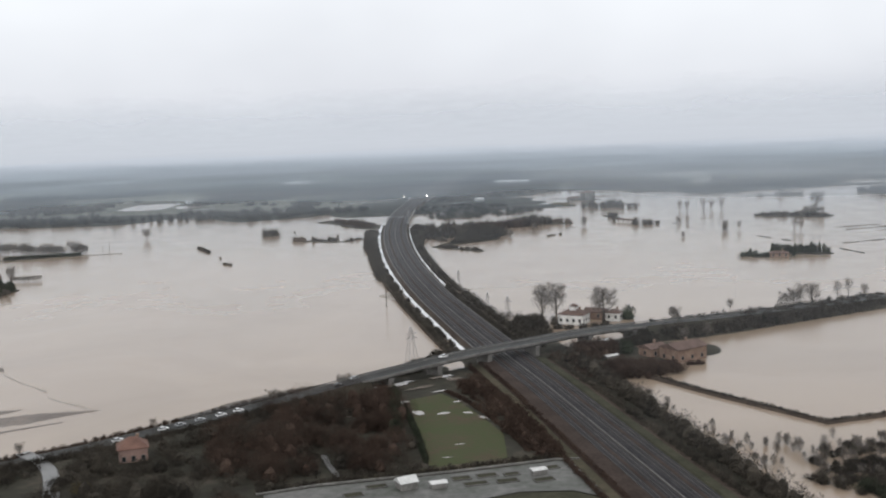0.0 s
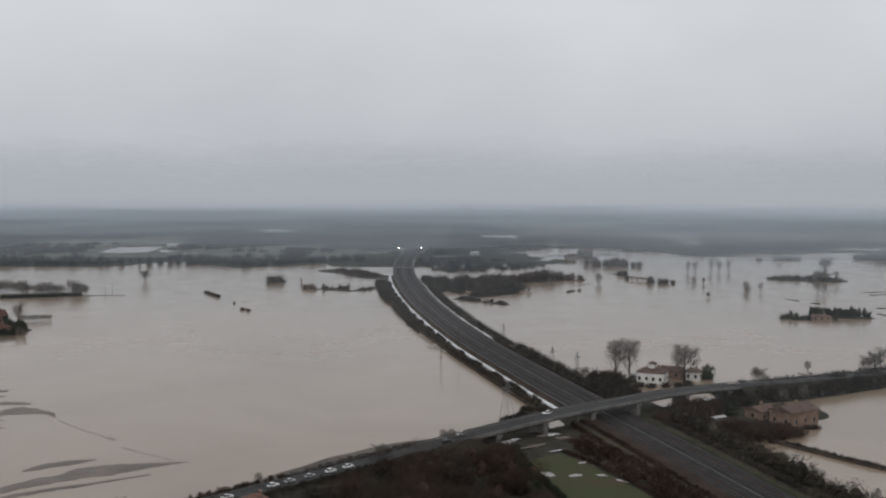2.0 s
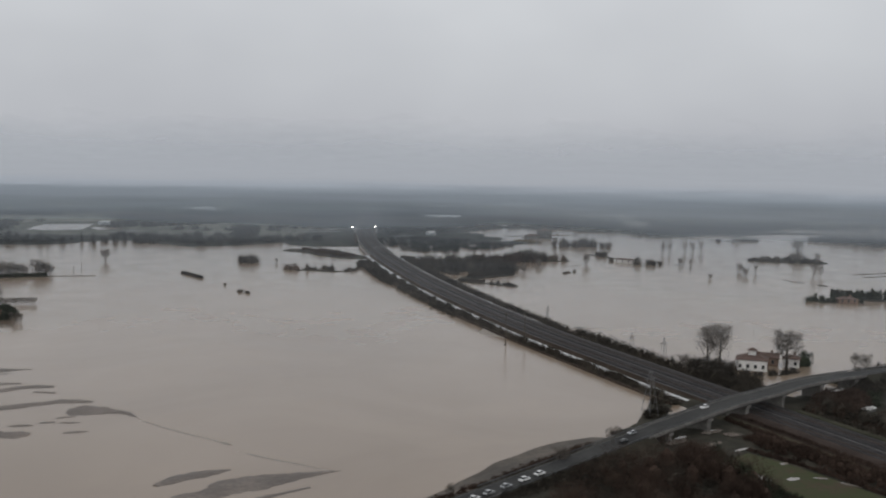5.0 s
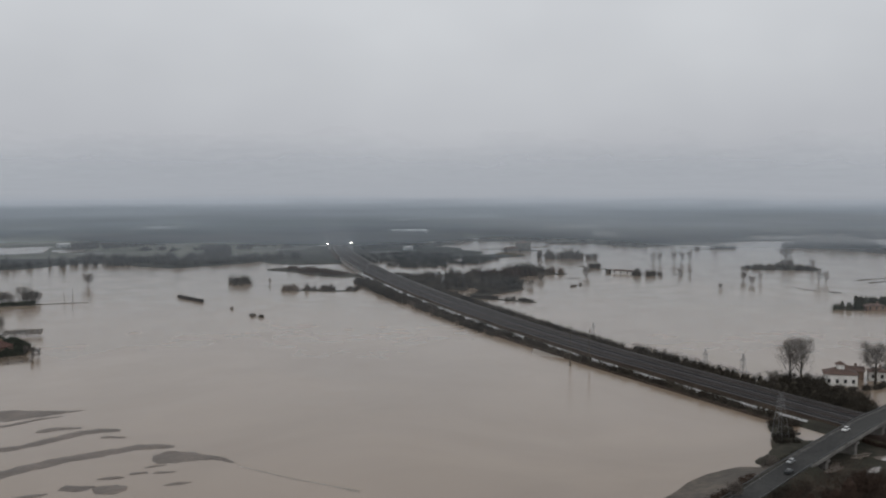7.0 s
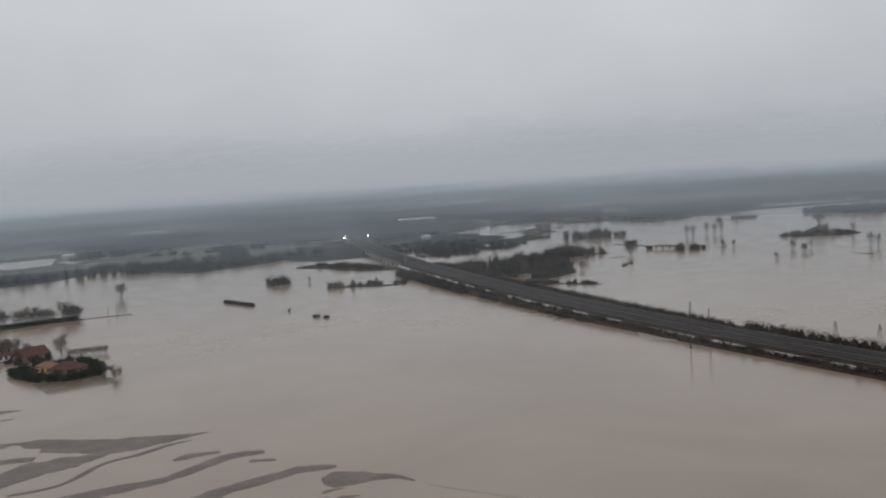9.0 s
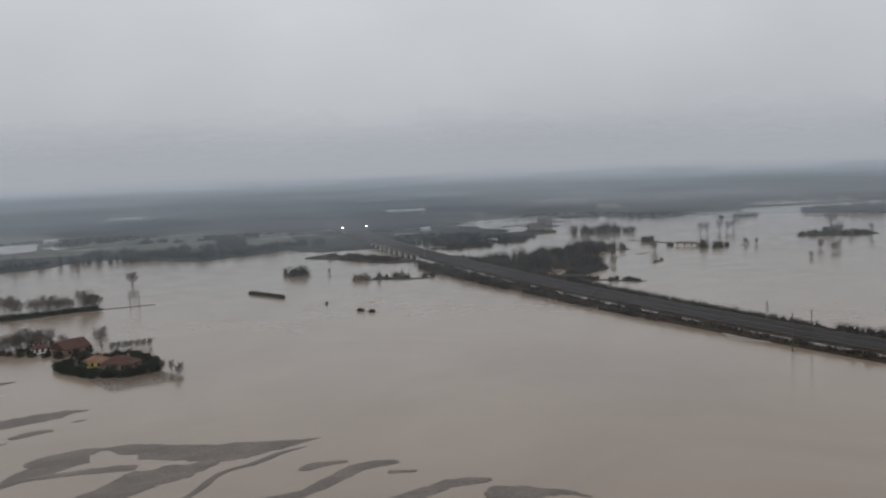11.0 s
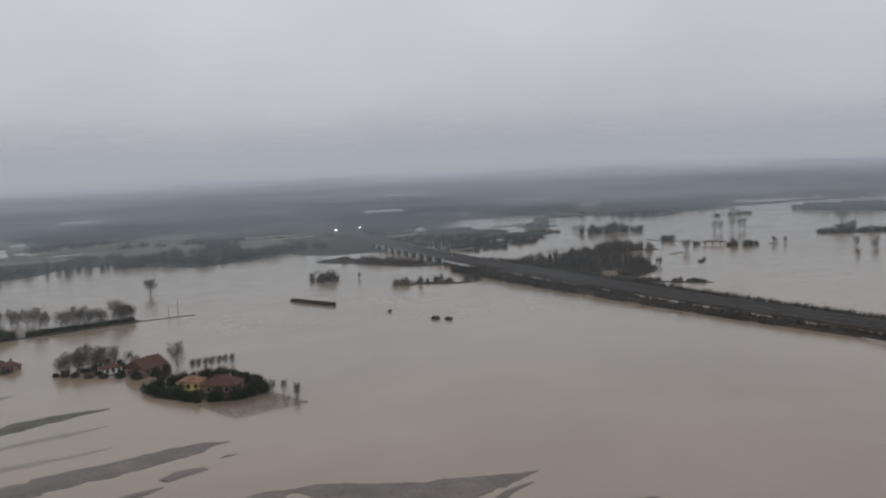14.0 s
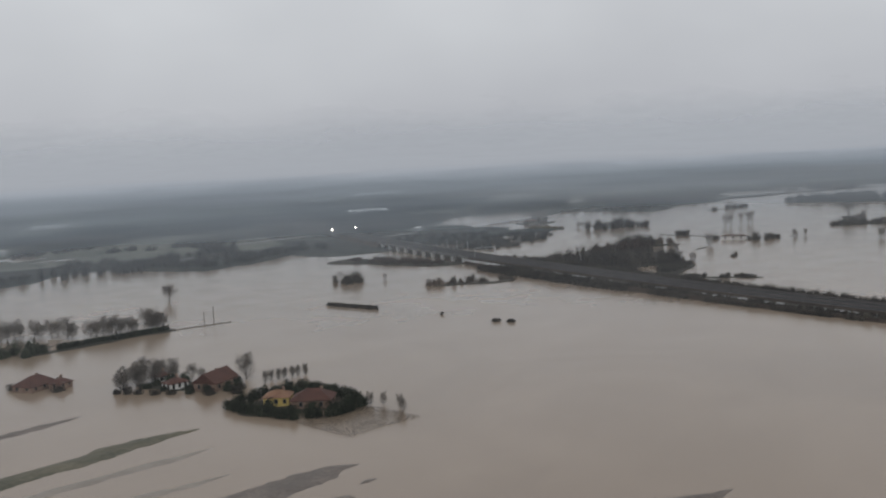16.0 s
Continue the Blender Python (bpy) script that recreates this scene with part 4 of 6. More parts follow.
house(-189, 813, 0.1, 10, 8, 6, 2.6, 1.6, M_WHITE, M_ROOFDARK, "flooded white farmhouse with a brown roof", windows=3)
house(-188, 829, 0.4, 10, 6, 5, 2.6, 1.2, M_WHITE, M_ROOFDARK, "flooded white outbuilding with a brown roof", windows=2)
house(-229, 859, 0.1, 30, 14, 10, 2.2, 3.4, M_BRICK, M_ROOFDARK, "flooded house with a brown tile roof", windows=3)
house(-221, 852, 0.4, 30, 7, 6, 2.0, 1.8, M_BRICK, M_ROOFDARK, "flooded outbuilding with a brown tile roof", windows=2)
house(178, 416, 0.2, 20, 16, 11, 5.2, 2.0, M_BRICK, M_ROOFBROWN, "old brick farm building half surrounded by flood water", hip=False, windows=3)
house(168, 424, 0.5, 20, 9, 8, 3.6, 1.6, M_BRICK, M_ROOFBROWN, "low brick outbuilding beside flood water", hip=False, windows=2)
house(-36.5, 337, 1.0, 8, 8.6, 7.6, 4.6, 2.8, M_PINK, M_ROOFRED, "pink rendered house with a red tile roof among bare trees", windows=3)

# hedge ring round the yellow house
RING = [(-190, 765), (-186, 748), (-182, 735), (-168, 727), (-154, 732), (-151, 748), (-156, 770), (-171, 773), (-190, 765)]
hedge("garden_hedge", [(x, y, 0.0) for x, y in RING], 2.7, 3.6, M_EVERGREEN, "dense dark evergreen hedge enclosing a flooded garden", per=150, ln=0.5, wd=0.13, kind="", rough=0.15, seed=31)
for i, (x, y) in enumerate(((-158, 765), (-153, 757), (-155, 740), (-160, 733), (-178, 740), (-163, 771), (-157, 750), (-159, 757), (-162, 763), (-166, 768), (-172, 737), (-166, 733), (-184, 745), (-181, 751), (-156, 770))):
    bush(x, y, 0.2, 3.0, 3.0, 4.8, M_EVERGREEN, 300, "dark rounded evergreen shrub in a flooded garden", 0.5, 0.13)
VINE = Cloud(41)
for i in range(15):
    for k in range(46):
        u, w = i / 14, k / 45
        VINE.blob((-183 + 29 * u + 3.5 * w + 0.5 * math.sin(k * 2.3 + i * 5.1), 728 - 28 * w + 4 * u + 0.6 * math.sin(i * 3.7 + k * 1.9), 0.15), (0.6, 0.6, 0.6), 14, 0.45, 0.04, 0.1, 0.6)
tagged(part("vineyard", VINE.mesh("vineyard", M_TWIGDARK)), "rows of bare vines poking out of the flood", "vineyard", "", "stuff")
for x, y, rx, h in ((-184, 792, 3.0, 3.5), (-176, 786, 3.2, 4.2), (-172, 791, 2.4, 3.0), (-194, 805, 2.4, 2.4), (-199, 809, 2.6, 2.6), (-203, 815, 2.0, 3.0), (-206, 819, 2.2, 3.6), (-187, 803, 1.6, 2.0),
                    (-236, 864, 3.0, 3.0), (-231, 856, 3.4, 3.2), (-224, 846, 3.0, 2.6), (-219, 858, 2.0, 3.6), (-209, 822, 1.5, 2.0)):
    bush(x, y, 0, rx, rx * 0.9, h, M_TWIGDARK, 240, "dark leafless garden shrub beside a flooded house", 0.6, 0.1)
for x, y in ((-150, 714), (-147, 720), (-149, 727), (-152, 731)):
    tree("young", x, y, -0.3, 0.9)
for x, y, k, sc in ((-195, 836, "round", 0.85), (-191, 839, "round_b", 0.8), (-186, 838, "round", 0.75), (-181, 833, "round_b", 0.7), (-177, 824, "round", 0.6), (-198, 830, "round_b", 0.7), (-176, 817, "round", 0.5)):
    tree(k, x, y, 0.2, sc)
for x, y, rx, h in ((-187, 823, 3.2, 4.6), (-182, 820, 3.0, 4.4), (-192, 824, 2.4, 3.4), (-197, 822, 2.0, 2.4), (-183, 797, 2.6, 3.4), (-176, 793, 3.0, 4.0), (-169, 800, 2.4, 3.2), (-189, 800, 2.0, 2.2), (-194, 812, 1.8, 2.2), (-186, 807, 1.8, 2.4)):
    bush(x, y, 0.1, rx, rx * 0.9, h, M_EVERGREEN, 300, "dark garden shrub beside a flooded house", 0.5, 0.1)


# ---------------------------------------------------------------- mud banks
def mudbank(spine, material, seed, h=0.2):
    """A low bank along a bent spine of (x, y, half width); its uneven top dips under the water here and there."""
    pts = smooth_path(spine, 18)
    m, v, f = 18, [], []
    for i, p in enumerate(pts):
        d = pts[min(i + 1, len(pts) - 1)] - pts[max(i - 1, 0)]
        n = Vector((-d.y, d.x, 0)).normalized()
        w = max(p.z, 0.05) * 1.15 + 0.15
        for j in range(m + 1):
            q = j / m * 2 - 1
            x, y = p.x + n.x * q * w, p.y + n.y * q * w
            rag = mnoise.noise(Vector((x / 7, y / 7, seed))) + 0.7 * mnoise.noise(Vector((x / 2.4, y / 2.4, seed + 9)))
            v.append((x, y, (h * 1.15 * (1 - q * q) + 0.6 * rag * h) * min(1, w / 1.5) - 0.06))
    for i in range(len(pts) - 1):
        f += [(a, a + 1, a + m + 2, a + m + 1) for a in range(i * (m + 1), i * (m + 1) + m)]
    me = mesh_of("mudbank", v, [q[::-1] for q in f], material, smooth=True)
    return tagged(part("mudbank", me), "long low bank of wet brown silt just above the flood", "mudbank")


for i, spine in enumerate((
        [(-330, 650, 8), (-280, 661, 8.5), (-248, 667, 7.6), (-231, 668, 6.6), (-220, 671, 6.8), (-209, 673, 6.2), (-202, 675, 3.8), (-193, 674, 0.3)],
        [(-224, 647, 1.8), (-217, 650, 3.4), (-210, 651, 1.6)], [(-238, 639, 1.6), (-232, 640, 2.1), (-226, 642, 0.8)], [(-203, 658, 0.3), (-200, 659, 1.2), (-197, 659, 0.3)],
        [(-232, 594, 2.6), (-221, 604, 6.5), (-214, 610, 9.0), (-208, 614, 5.5), (-200, 615, 2.4), (-192, 609, 6.0), (-184, 603, 4.5), (-172, 600, 1.0)],
        [(-190, 604, 7.0), (-181, 596, 8.5), (-172, 589, 9.5), (-163, 588, 8.6), (-154, 586, 5.6), (-147, 586, 2.8), (-139, 586, 0.4)],
        [(-250, 548, 4.0), (-225, 556, 6.0), (-207, 569, 6.6), (-198, 575, 8.6), (-189, 577, 8.0), (-181, 578, 4.5), (-174, 581, 1.0)],
        [(-240, 588, 2.0), (-228, 595, 2.6), (-214, 593, 2.2), (-206, 592, 3.6), (-197, 588, 3.0)],
        [(-208, 549, 1.2), (-193, 551, 1.1), (-178, 567, 1.3), (-167, 571, 1.4), (-156, 577, 1.3), (-147, 579, 0.5)],
        [(-158, 556, 1.5), (-152, 558, 3.0), (-143, 557, 1.2)], [(-230, 519, 5.0), (-205, 530, 5.0), (-188, 534, 4.6), (-173, 535, 3.6), (-163, 537, 2.6), (-153, 543, 3.0), (-142, 549, 3.6), (-131, 548, 2.2)],
        [(-138, 540, 1.8), (-131, 536, 1.0)], [(-190, 494, 3.0), (-175, 501, 3.4), (-163, 509, 3.8), (-153, 514, 3.7), (-144, 516, 3.6), (-135, 519, 3.3), (-127, 520, 3.9), (-118, 517, 1.6)],
        [(-127, 504, 4.0), (-122, 503, 8.6), (-116, 501, 5.6), (-109, 497, 2.4), (-105, 489, 0.5)], 
        [(-156, 482, 2.6), (-152, 480, 3.2), (-147, 480, 1.0)], [(-148, 475, 3.0), (-143, 475, 5.4), (-139, 474, 2.0)], [(-136, 489, 1.2), (-131, 489, 1.2)], [(-170, 476, 1.4), (-165, 477, 2.0), (-160, 478, 0.6)],
        [(-131, 494, 0.4), (-128, 495, 1.3), (-124, 495, 0.4)], [(-130, 487, 0.4), (-127, 487, 1.2), (-123, 486, 0.4)], [(-129, 473, 0.5), (-125, 473, 1.6), (-121, 473, 0.5)], [(-146, 487, 0.5), (-142, 487, 1.6), (-138, 486, 0.5)],
        [(-135, 366, 2.2), (-118, 377, 2.4), (-104, 390, 3.4), (-95, 395, 4.6), (-84, 401, 6.6), (-73, 404, 5.0), (-65, 406, 2.8), (-54, 407, 0.4)],
        [(-110, 376, 1.4), (-98, 382, 2.0), (-84, 387, 1.5), (-66, 394, 0.6)], [(-106, 407, 1.2), (-99, 412, 2.9), (-91, 415, 2.9), (-84, 417, 0.8)],
        [(-290, 780, 3.0), (-262, 788, 2.8), (-247, 792, 3.0), (-232, 796, 0.6)], [(-290, 708, 2.6), (-272, 713, 2.8), (-249, 717, 2.8), (-232, 719, 2.6), (-216, 722, 0.4)], [(-270, 688, 2.4), (-251, 691, 2.6), (-238, 691, 2.0), (-224, 693, 0.4)])):
    mudbank(spine, M_MUD if i < 26 else M_PALESILT, 50 + i)
mudbank([(-104, 484, 0.5), (-93, 464, 0.6), (-86, 454, 0.7), (-80, 444, 0.9)], M_PALESILT, 96, 0.14)
mudbank([(-79, 436, 0.4), (-72, 426, 0.7), (-62, 414, 0.6), (-56, 406, 0.4)], M_PALESILT, 97, 0.14)
mudbank([(-340, 712, 6), (-300, 725, 5.5), (-268, 735, 4.8), (-252, 738, 4.8), (-239, 743, 5.6), (-224, 746, 3.6), (-209, 747, 0.4)], M_MUDGREEN, 90, 0.5)

# ---------------------------------------------------------------- right-hand flooded field
wood("riverside_wood", scatter(110, 160, 985, 225, 915, 24, 4.5, 10.5, 61, 0.4), M_TWIGDARK, "dense dark leafless wood beside the railway", 120, 1.2, 0.2)
wood("riverside_wood", scatter(70, 215, 990, 288, 1004, 12, 4.2, 8.0, 62, 0.3), M_TWIGBROWN, "brown leafless wood standing in the flood", 110, 1.2, 0.2)
wood("riverside_wood", scatter(30, 262, 1000, 294, 1010, 10, 4.6, 11, 63, 0.3), M_TWIGDARK, "dark leafless trees standing in the flood", 120, 1.2, 0.2)
wood("reed_bed", scatter(22, 298, 1007, 313, 998, 4, 2.6, 6.0, 64, 0.2), M_REED, "pale dry reeds and willows standing in flood water", 110, 1.0, 0.1)
wood("tree_row", scatter(30, 380, 1163, 431, 1133, 5, 3.6, 9, 65, 0.2), M_TWIGDARK, "row of leafless trees across flooded fields", 100, 1.3, 0.2)
wood("island_scrub", scatter(60, 496, 978, 548, 938, 14, 2.6, 3.6, 66, 0.3), M_TWIGDARK, "low dark scrub covering a small island in the flood", 90, 1.0, 0.14)
wood("island_trees", scatter(8, 546, 978, 566, 990, 6, 3.4, 8, 169, 0.3), M_TWIG, "pale leafless trees at the back of the island", 150, 1.2, 0.09)
wood("island_scrub", scatter(14, 608, 1199, 669, 1198, 5, 3, 4.0, 68, 0.3), M_TWIGDARK, "low scrub on a strip of land in the flood", 70, 1.2, 0.2)
for x, y, k, s in ((315, 963, "round_b", 0.95), (449, 1054, "narrow", 1.05), (457, 1054, "narrow", 1.0), (477, 1058, "narrow", 1.05), (485, 1056, "narrow", 1.0), (500, 1063, "narrow", 1.0),
                   (401, 947, "young", 1.2), (409, 942, "young", 1.1), (403, 946, "young", 0.8), (360, 838, "round", 0.5), (405, 855, "round", 0.78), (417, 880, "round_b", 0.8), (424, 867, "narrow", 0.7),
                   (580, 1012, "spreading", 1.15), (538, 930, "narrow", 0.95), (523, 940, "round", 0.75), (461, 840, "narrow", 1.0), (464, 835, "narrow", 0.9), (627, 902, "narrow", 0.7), (640, 1199, "spreading", 0.6),
                   (265, 954, "round", 0.8), (230, 908, "round", 0.7), (396, 1192, "round", 0.6), (390, 1180, "narrow", 0.6), (382, 1164, "round_b", 0.9), (398, 1150, "round", 0.8)):
    tree(k, x, y, -0.3, s)
bush(363, 956, 0, 5.0, 4.6, 7.0, M_TWIGDARK, 700, "large dark leafless bush beside a flooded farm shed", 0.7, 0.09)
bush(373, 950, 0, 6.0, 4.6, 6.6, M_TWIGDARK, 800, "broad dark leafless bush beside a flooded farm shed", 0.7, 0.09)
bush(382, 949, 0, 2.6, 2.4, 4.2, M_TWIGDARK, 300, "small dark leafless bush standing in flood water", 0.6, 0.09)
bush(368, 966, 0, 2.4, 2.0, 3.0, M_TWIGDARK, 260, "low dark shrub in front of a pale flooded shed", 0.6, 0.09)
bush(370, 1037, 0.3, 7.0, 4.0, 6.0, M_TWIGDARK, 800, "dark clump of scrub on a narrow bank in the flood", 0.8, 0.1, rot=-60)
bush(356, 990, 0.1, 4.0, 2.4, 3.4, M_TWIGDARK, 400, "dark scrub at the end of a flooded farm shed", 0.7, 0.09)
for x, y, rx, h in ((267, 903, 3.0, 1.6), (275, 907, 1.6, 2.4), (262, 898, 2.0, 1.4)):
    bush(x, y, 0, rx, 1.3, h, M_TWIGDARK, 220, "low dark twigs poking out of the flood", 0.6, 0.07)
wood("flooded_scrub", scatter(60, 172, 885, 214, 902, 8, 2.6, 3.6, 164, 0.2), M_TWIGDARK, "dark scrub between wood and railway bank", 150, 0.8, 0.09)
wood("flooded_scrub", scatter(46, 158, 866, 184, 821, 4, 1.8, 2.2, 165, 0.1), M_TWIGDARK, "low dark scrub on a spit beside the railway", 110, 0.7, 0.08)
wood("island_trees", scatter(110, 748, 1178, 802, 1000, 13, 4.2, 9, 166, 0.3) + scatter(80, 740, 1194, 832, 1092, 24, 5.5, 10.5, 266, 0.3), M_FARWOOD, "long dark strip of trees between flooded fields", 90, 1.3, 0.2)
wood("flooded_scrub", scatter(80, 168, 962, 206, 908, 10, 3.0, 4.2, 167, 0.2) + scatter(40, 150, 960, 172, 905, 5, 2.4, 3.0, 168, 0.1), M_TWIGDARK, "dark scrub below the railway bank beside the wood", 130, 0.8, 0.1)
house(361, 976, 0.1, -61, 19, 7, 3.0, 0.9, M_WHITE, M_ROOFBROWN, "long pale flooded farm shed with a dark roof", windows=3, chimney=False)
house(424, 1280, 0.3, 20, 15, 11, 8.6, 2.0, M_CONCRETE, M_ROOFBROWN, "tall grey farmhouse standing in the flood", windows=3)
house(404, 1272, 0.3, 10, 16, 7, 3.4, 1.6, M_CONCRETE, M_ROOFBROWN, "low grey farm wing beside flood water", windows=3, chimney=False)
wood("bank_scrub", scatter(26, 364, 1230, 378, 1198, 8, 2.4, 2.8, 169, 0.3), M_YELLOWBUSH, "yellowish dry growth on a bank beside the flood", 90, 0.9, 0.12)
# flooded farm with conifers
house(367, 690, 0.1, -22, 12.5, 7.5, 2.8, 1.4, M_BRICK, M_ROOFBROWN, "small flooded brick farmhouse with a brown tile roof", windows=3)
for i in range(38):
    r = random.Random(i + 880)
    u = i / 37
    bush(371 + 32 * u + r.uniform(-2.5, 2.5), 713 - 17 * u + r.uniform(-3, 3), 0.2, 1.7, 1.7, r.uniform(5.0, 8.0), M_EVERGREEN, 330, "dark pointed conifer beside a flooded farm", 0.7, 0.1)
for x, y, rx, h in ((353, 698, 2.4, 5.0), (357, 696, 3.0, 3.6), (361, 695, 3.0, 4.2), (352, 703, 1.4, 5.6), (348, 702, 5.2, 4.4), (406, 694, 2.2, 5.0), (376, 686, 1.6, 2.4)):
    bush(x, y, 0.1, rx, rx * 0.8, h, M_EVERGREEN, 380, "dark evergreen shrub beside a flooded farm", 0.6, 0.09)
for x, y, h in ((253, 583, 6), (260, 537, 7.5), (230, 603, 6), (228, 656, 6)):
    p = part("utility_pole", Shape().tube((0, 0, -2), (0, 0, h), 0.06, 0.045, 7).box(-0.5, -0.04, h - 0.8, 0.5, 0.04, h - 0.68).mesh("utility_pole", M_PYLON), at=pose(x, y, 0, 0, 0, 10))
    tagged(p, "thin utility pole standing in flood water", "pole", "poles across the field")


# ---------------------------------------------------------------- pylons, masts, lamps
def pylon(x, y, z, h, base, label, arms=3):
    p = thing("pylon", label, "pylon", pose(x, y, z, 0, 0, 15))
    s = Shape()
    n = 6
    for i in range(n):
        for sx, sy in ((1, 1), (1, -1), (-1, -1), (-1, 1)):
            w0, w1 = base * (1 - i / n * 0.85), base * (1 - (i + 1) / n * 0.85)
            a, b = h * i / n - (2 if i == 0 else 0), h * (i + 1) / n
            s.tube((sx * w0, sy * w0, a), (sx * w1, sy * w1, b), 0.075, 0.065, 4)
            s.tube((sx * w0, sy * w0, a), (sy * w1, -sx * w1, b), 0.025, 0.025, 3)
            s.tube((sx * w1, sy * w1, b), (sy * w1, -sx * w1, b), 0.03, 0.03, 3)
    part("tower", s.mesh("tower", M_PYLON), p)
    for i in range(arms):
        zz = h * (0.72 + 0.12 * i)
        part("crossarm", Shape().tube((-2.8, 0, zz), (2.8, 0, zz), 0.08, 0.08, 4).tube((-2.8, 0, zz), (0, 0, zz + 0.9), 0.05, 0.05, 3).tube((2.8, 0, zz), (0, 0, zz + 0.9), 0.05, 0.05, 3).mesh("crossarm", M_PYLON), p)
    return p


pylon(67.5, 440, 0.3, 16.2, 2.3, "tall tapering grey steel lattice pylon at the edge of the flood", 2)
for x, y, h in ((77.8, 593, 16.5), (87, 591, 17.0)):
    g = thing("mast", "tall slender dark mast standing in flood water", "mast", pose(x, y, 0, 0, 0, 8))
    part("shaft", Shape().tube((0, 0, -2), (0, 0, h), 0.24, 0.18, 8).mesh("shaft", M_POLE), g)
    part("bracket", Shape().box(-0.7, -0.12, h - 1.4, 0.7, 0.12, h - 1.15).mesh("bracket", M_POLE), g)
    part("foot", Shape().box(-0.45, -0.45, -2, 0.45, 0.45, 0.3).mesh("foot", M_POLE), g)
mudbank([(88, 645, 0.6), (83.5, 632, 3.6), (82.5, 625, 3.2), (86, 612, 0.6)], M_PALESILT, 95, 0.35)
pylon(134, 539, 0.5, 9.5, 1.3, "small steel lattice pylon beside the railway hedge", 1)
pylon(127.5, 557, 0.5, 9.5, 1.3, "small steel lattice pylon beside the railway hedge", 1)
pylon(133, 661, 0.5, 8, 0.9, "small steel lattice pylon beside the railway hedge", 1)


def catenary():
    for y in (1035, 1080, 1098, 1116):
        s = (rail_x(y + 1) - rail_x(y - 1)) / 2
        g = thing("catenary_portal" if y == 1035 else "catenary_mast", "grey steel portal over the railway tracks" if y == 1035 else "grey steel mast beside the railway tracks", "mast",
                  Matrix.Translation((rail_x(y), y, rail_z(y))) @ Matrix.Rotation(-math.atan(s), 4, "Z"))
        if y == 1035:
            for x in (-8.9, 8.9):
                part("post", Shape().box(x - 0.2, -0.2, 0, x + 0.2, 0.2, 6.5).mesh("post", M_PYLON), g)
            part("beam", Shape().box(-9.2, -0.25, 6.5, 9.2, 0.25, 7.1).mesh("beam", M_PYLON), g)
        else:
            part("post", Shape().box(9.2, -0.2, 0, 9.6, 0.2, 7.5).mesh("post", M_PYLON), g)
            part("bracket", Shape().tube((9.4, 0, 7.0), (6.6, 0, 6.4), 0.08, 0.06, 4).mesh("bracket", M_PYLON), g)


catenary()


def street_lamp(x, y, z, h=9.0):
    g = thing("street_lamp", "lit street lamp with a white glow", "lamp", pose(x, y, z))
    part("pole", Shape().tube((0, 0, 0), (0, 0, h), 0.12, 0.07, 6).tube((0, 0, h), (0.9, 0, h + 0.25), 0.06, 0.05, 5).mesh("pole", M_STEEL), g)
    hd = part("head", Shape().box(0.6, -0.45, h + 0.1, 1.7, 0.45, h + 0.5).mesh("head", M_STEEL), g)
    part("lens", Shape().box(0.6, -0.8, h - 0.9, 1.6, 0.8, h + 0.08).mesh("lens", M_LAMP), hd, "glowing white lens")


street_lamp(204, 1346, 1.0)
street_lamp(233, 1348, 1.0)


# ---------------------------------------------------------------- cars
def car(i, x, dist, back=False):
    y, z = road_at(x)
    y2, _ = road_at(x + 1)
    a = math.degrees(math.atan2(y2 - y, 1))
    n = Vector((math.sin(radians(a)), -math.cos(radians(a)), 0))
    tone = ("white", "silver-grey", "dark")[i % 3]
    c = thing("car", tone + " small hatchback on the wet road", "car", pose(x + n.x * dist, y + n.y * dist, z + 0.07, 0, 0, a + (180 if back else 0)) @ Matrix.Scale(0.84, 4), "cars on the road")
    body = [(-2.1, 0.35), (-2.15, 0.8), (-1.9, 0.95), (-0.95, 1.0), (1.95, 1.0), (2.1, 0.8), (2.1, 0.35)]
    roof = [(-0.9, 1.0), (-0.3, 1.45), (1.2, 1.5), (1.9, 1.0)]

    def prism(pr, w0, w1):
        k = len(pr)
        zs = [q[1] for q in pr]
        top = max(zs)
        v = [(px, -(w0 if pz < top - 0.2 else w1), pz) for px, pz in pr] + [(px, (w0 if pz < top - 0.2 else w1), pz) for px, pz in pr]
        return Shape().add(v, [tuple(range(k)), tuple(range(2 * k - 1, k - 1, -1))] + [(j, (j + 1) % k + 0, (j + 1) % k + k, j + k)[::-1] for j in range(k)])
    part("body", prism(body, 0.88, 0.86).mesh("body", M_CARS[i % 3]), c)
    part("cabin", prism(roof, 0.82, 0.66).mesh("cabin", M_WINDOW), c)
    part("roof", Shape().box(-0.3, -0.64, 1.46, 1.2, 0.64, 1.53).mesh("roof", M_CARS[i % 3]), c)
    wheel = Shape().tube((0, -0.1, 0), (0, 0.1, 0), 0.32, 0.32, 10).mesh("wheel", M_TYRE)
    for wx in (-1.3, 1.3):
        for wy in (-0.8, 0.8):
            part("wheel", wheel, c, at=pose(wx, wy, 0.33))


for i, (x, d, back) in enumerate(((78, -1.6, False), (-30, 1.6, True), (-24.5, 1.6, True), (-18, 1.6, True), (-11, 1.6, True), (-5, 1.6, True), (32, 1.6, True), (40, -1.6, False), (-44, 1.6, True))):
    car((0, 0, 1, 1, 0, 0, 2, 1, 0)[i], x, d, back)

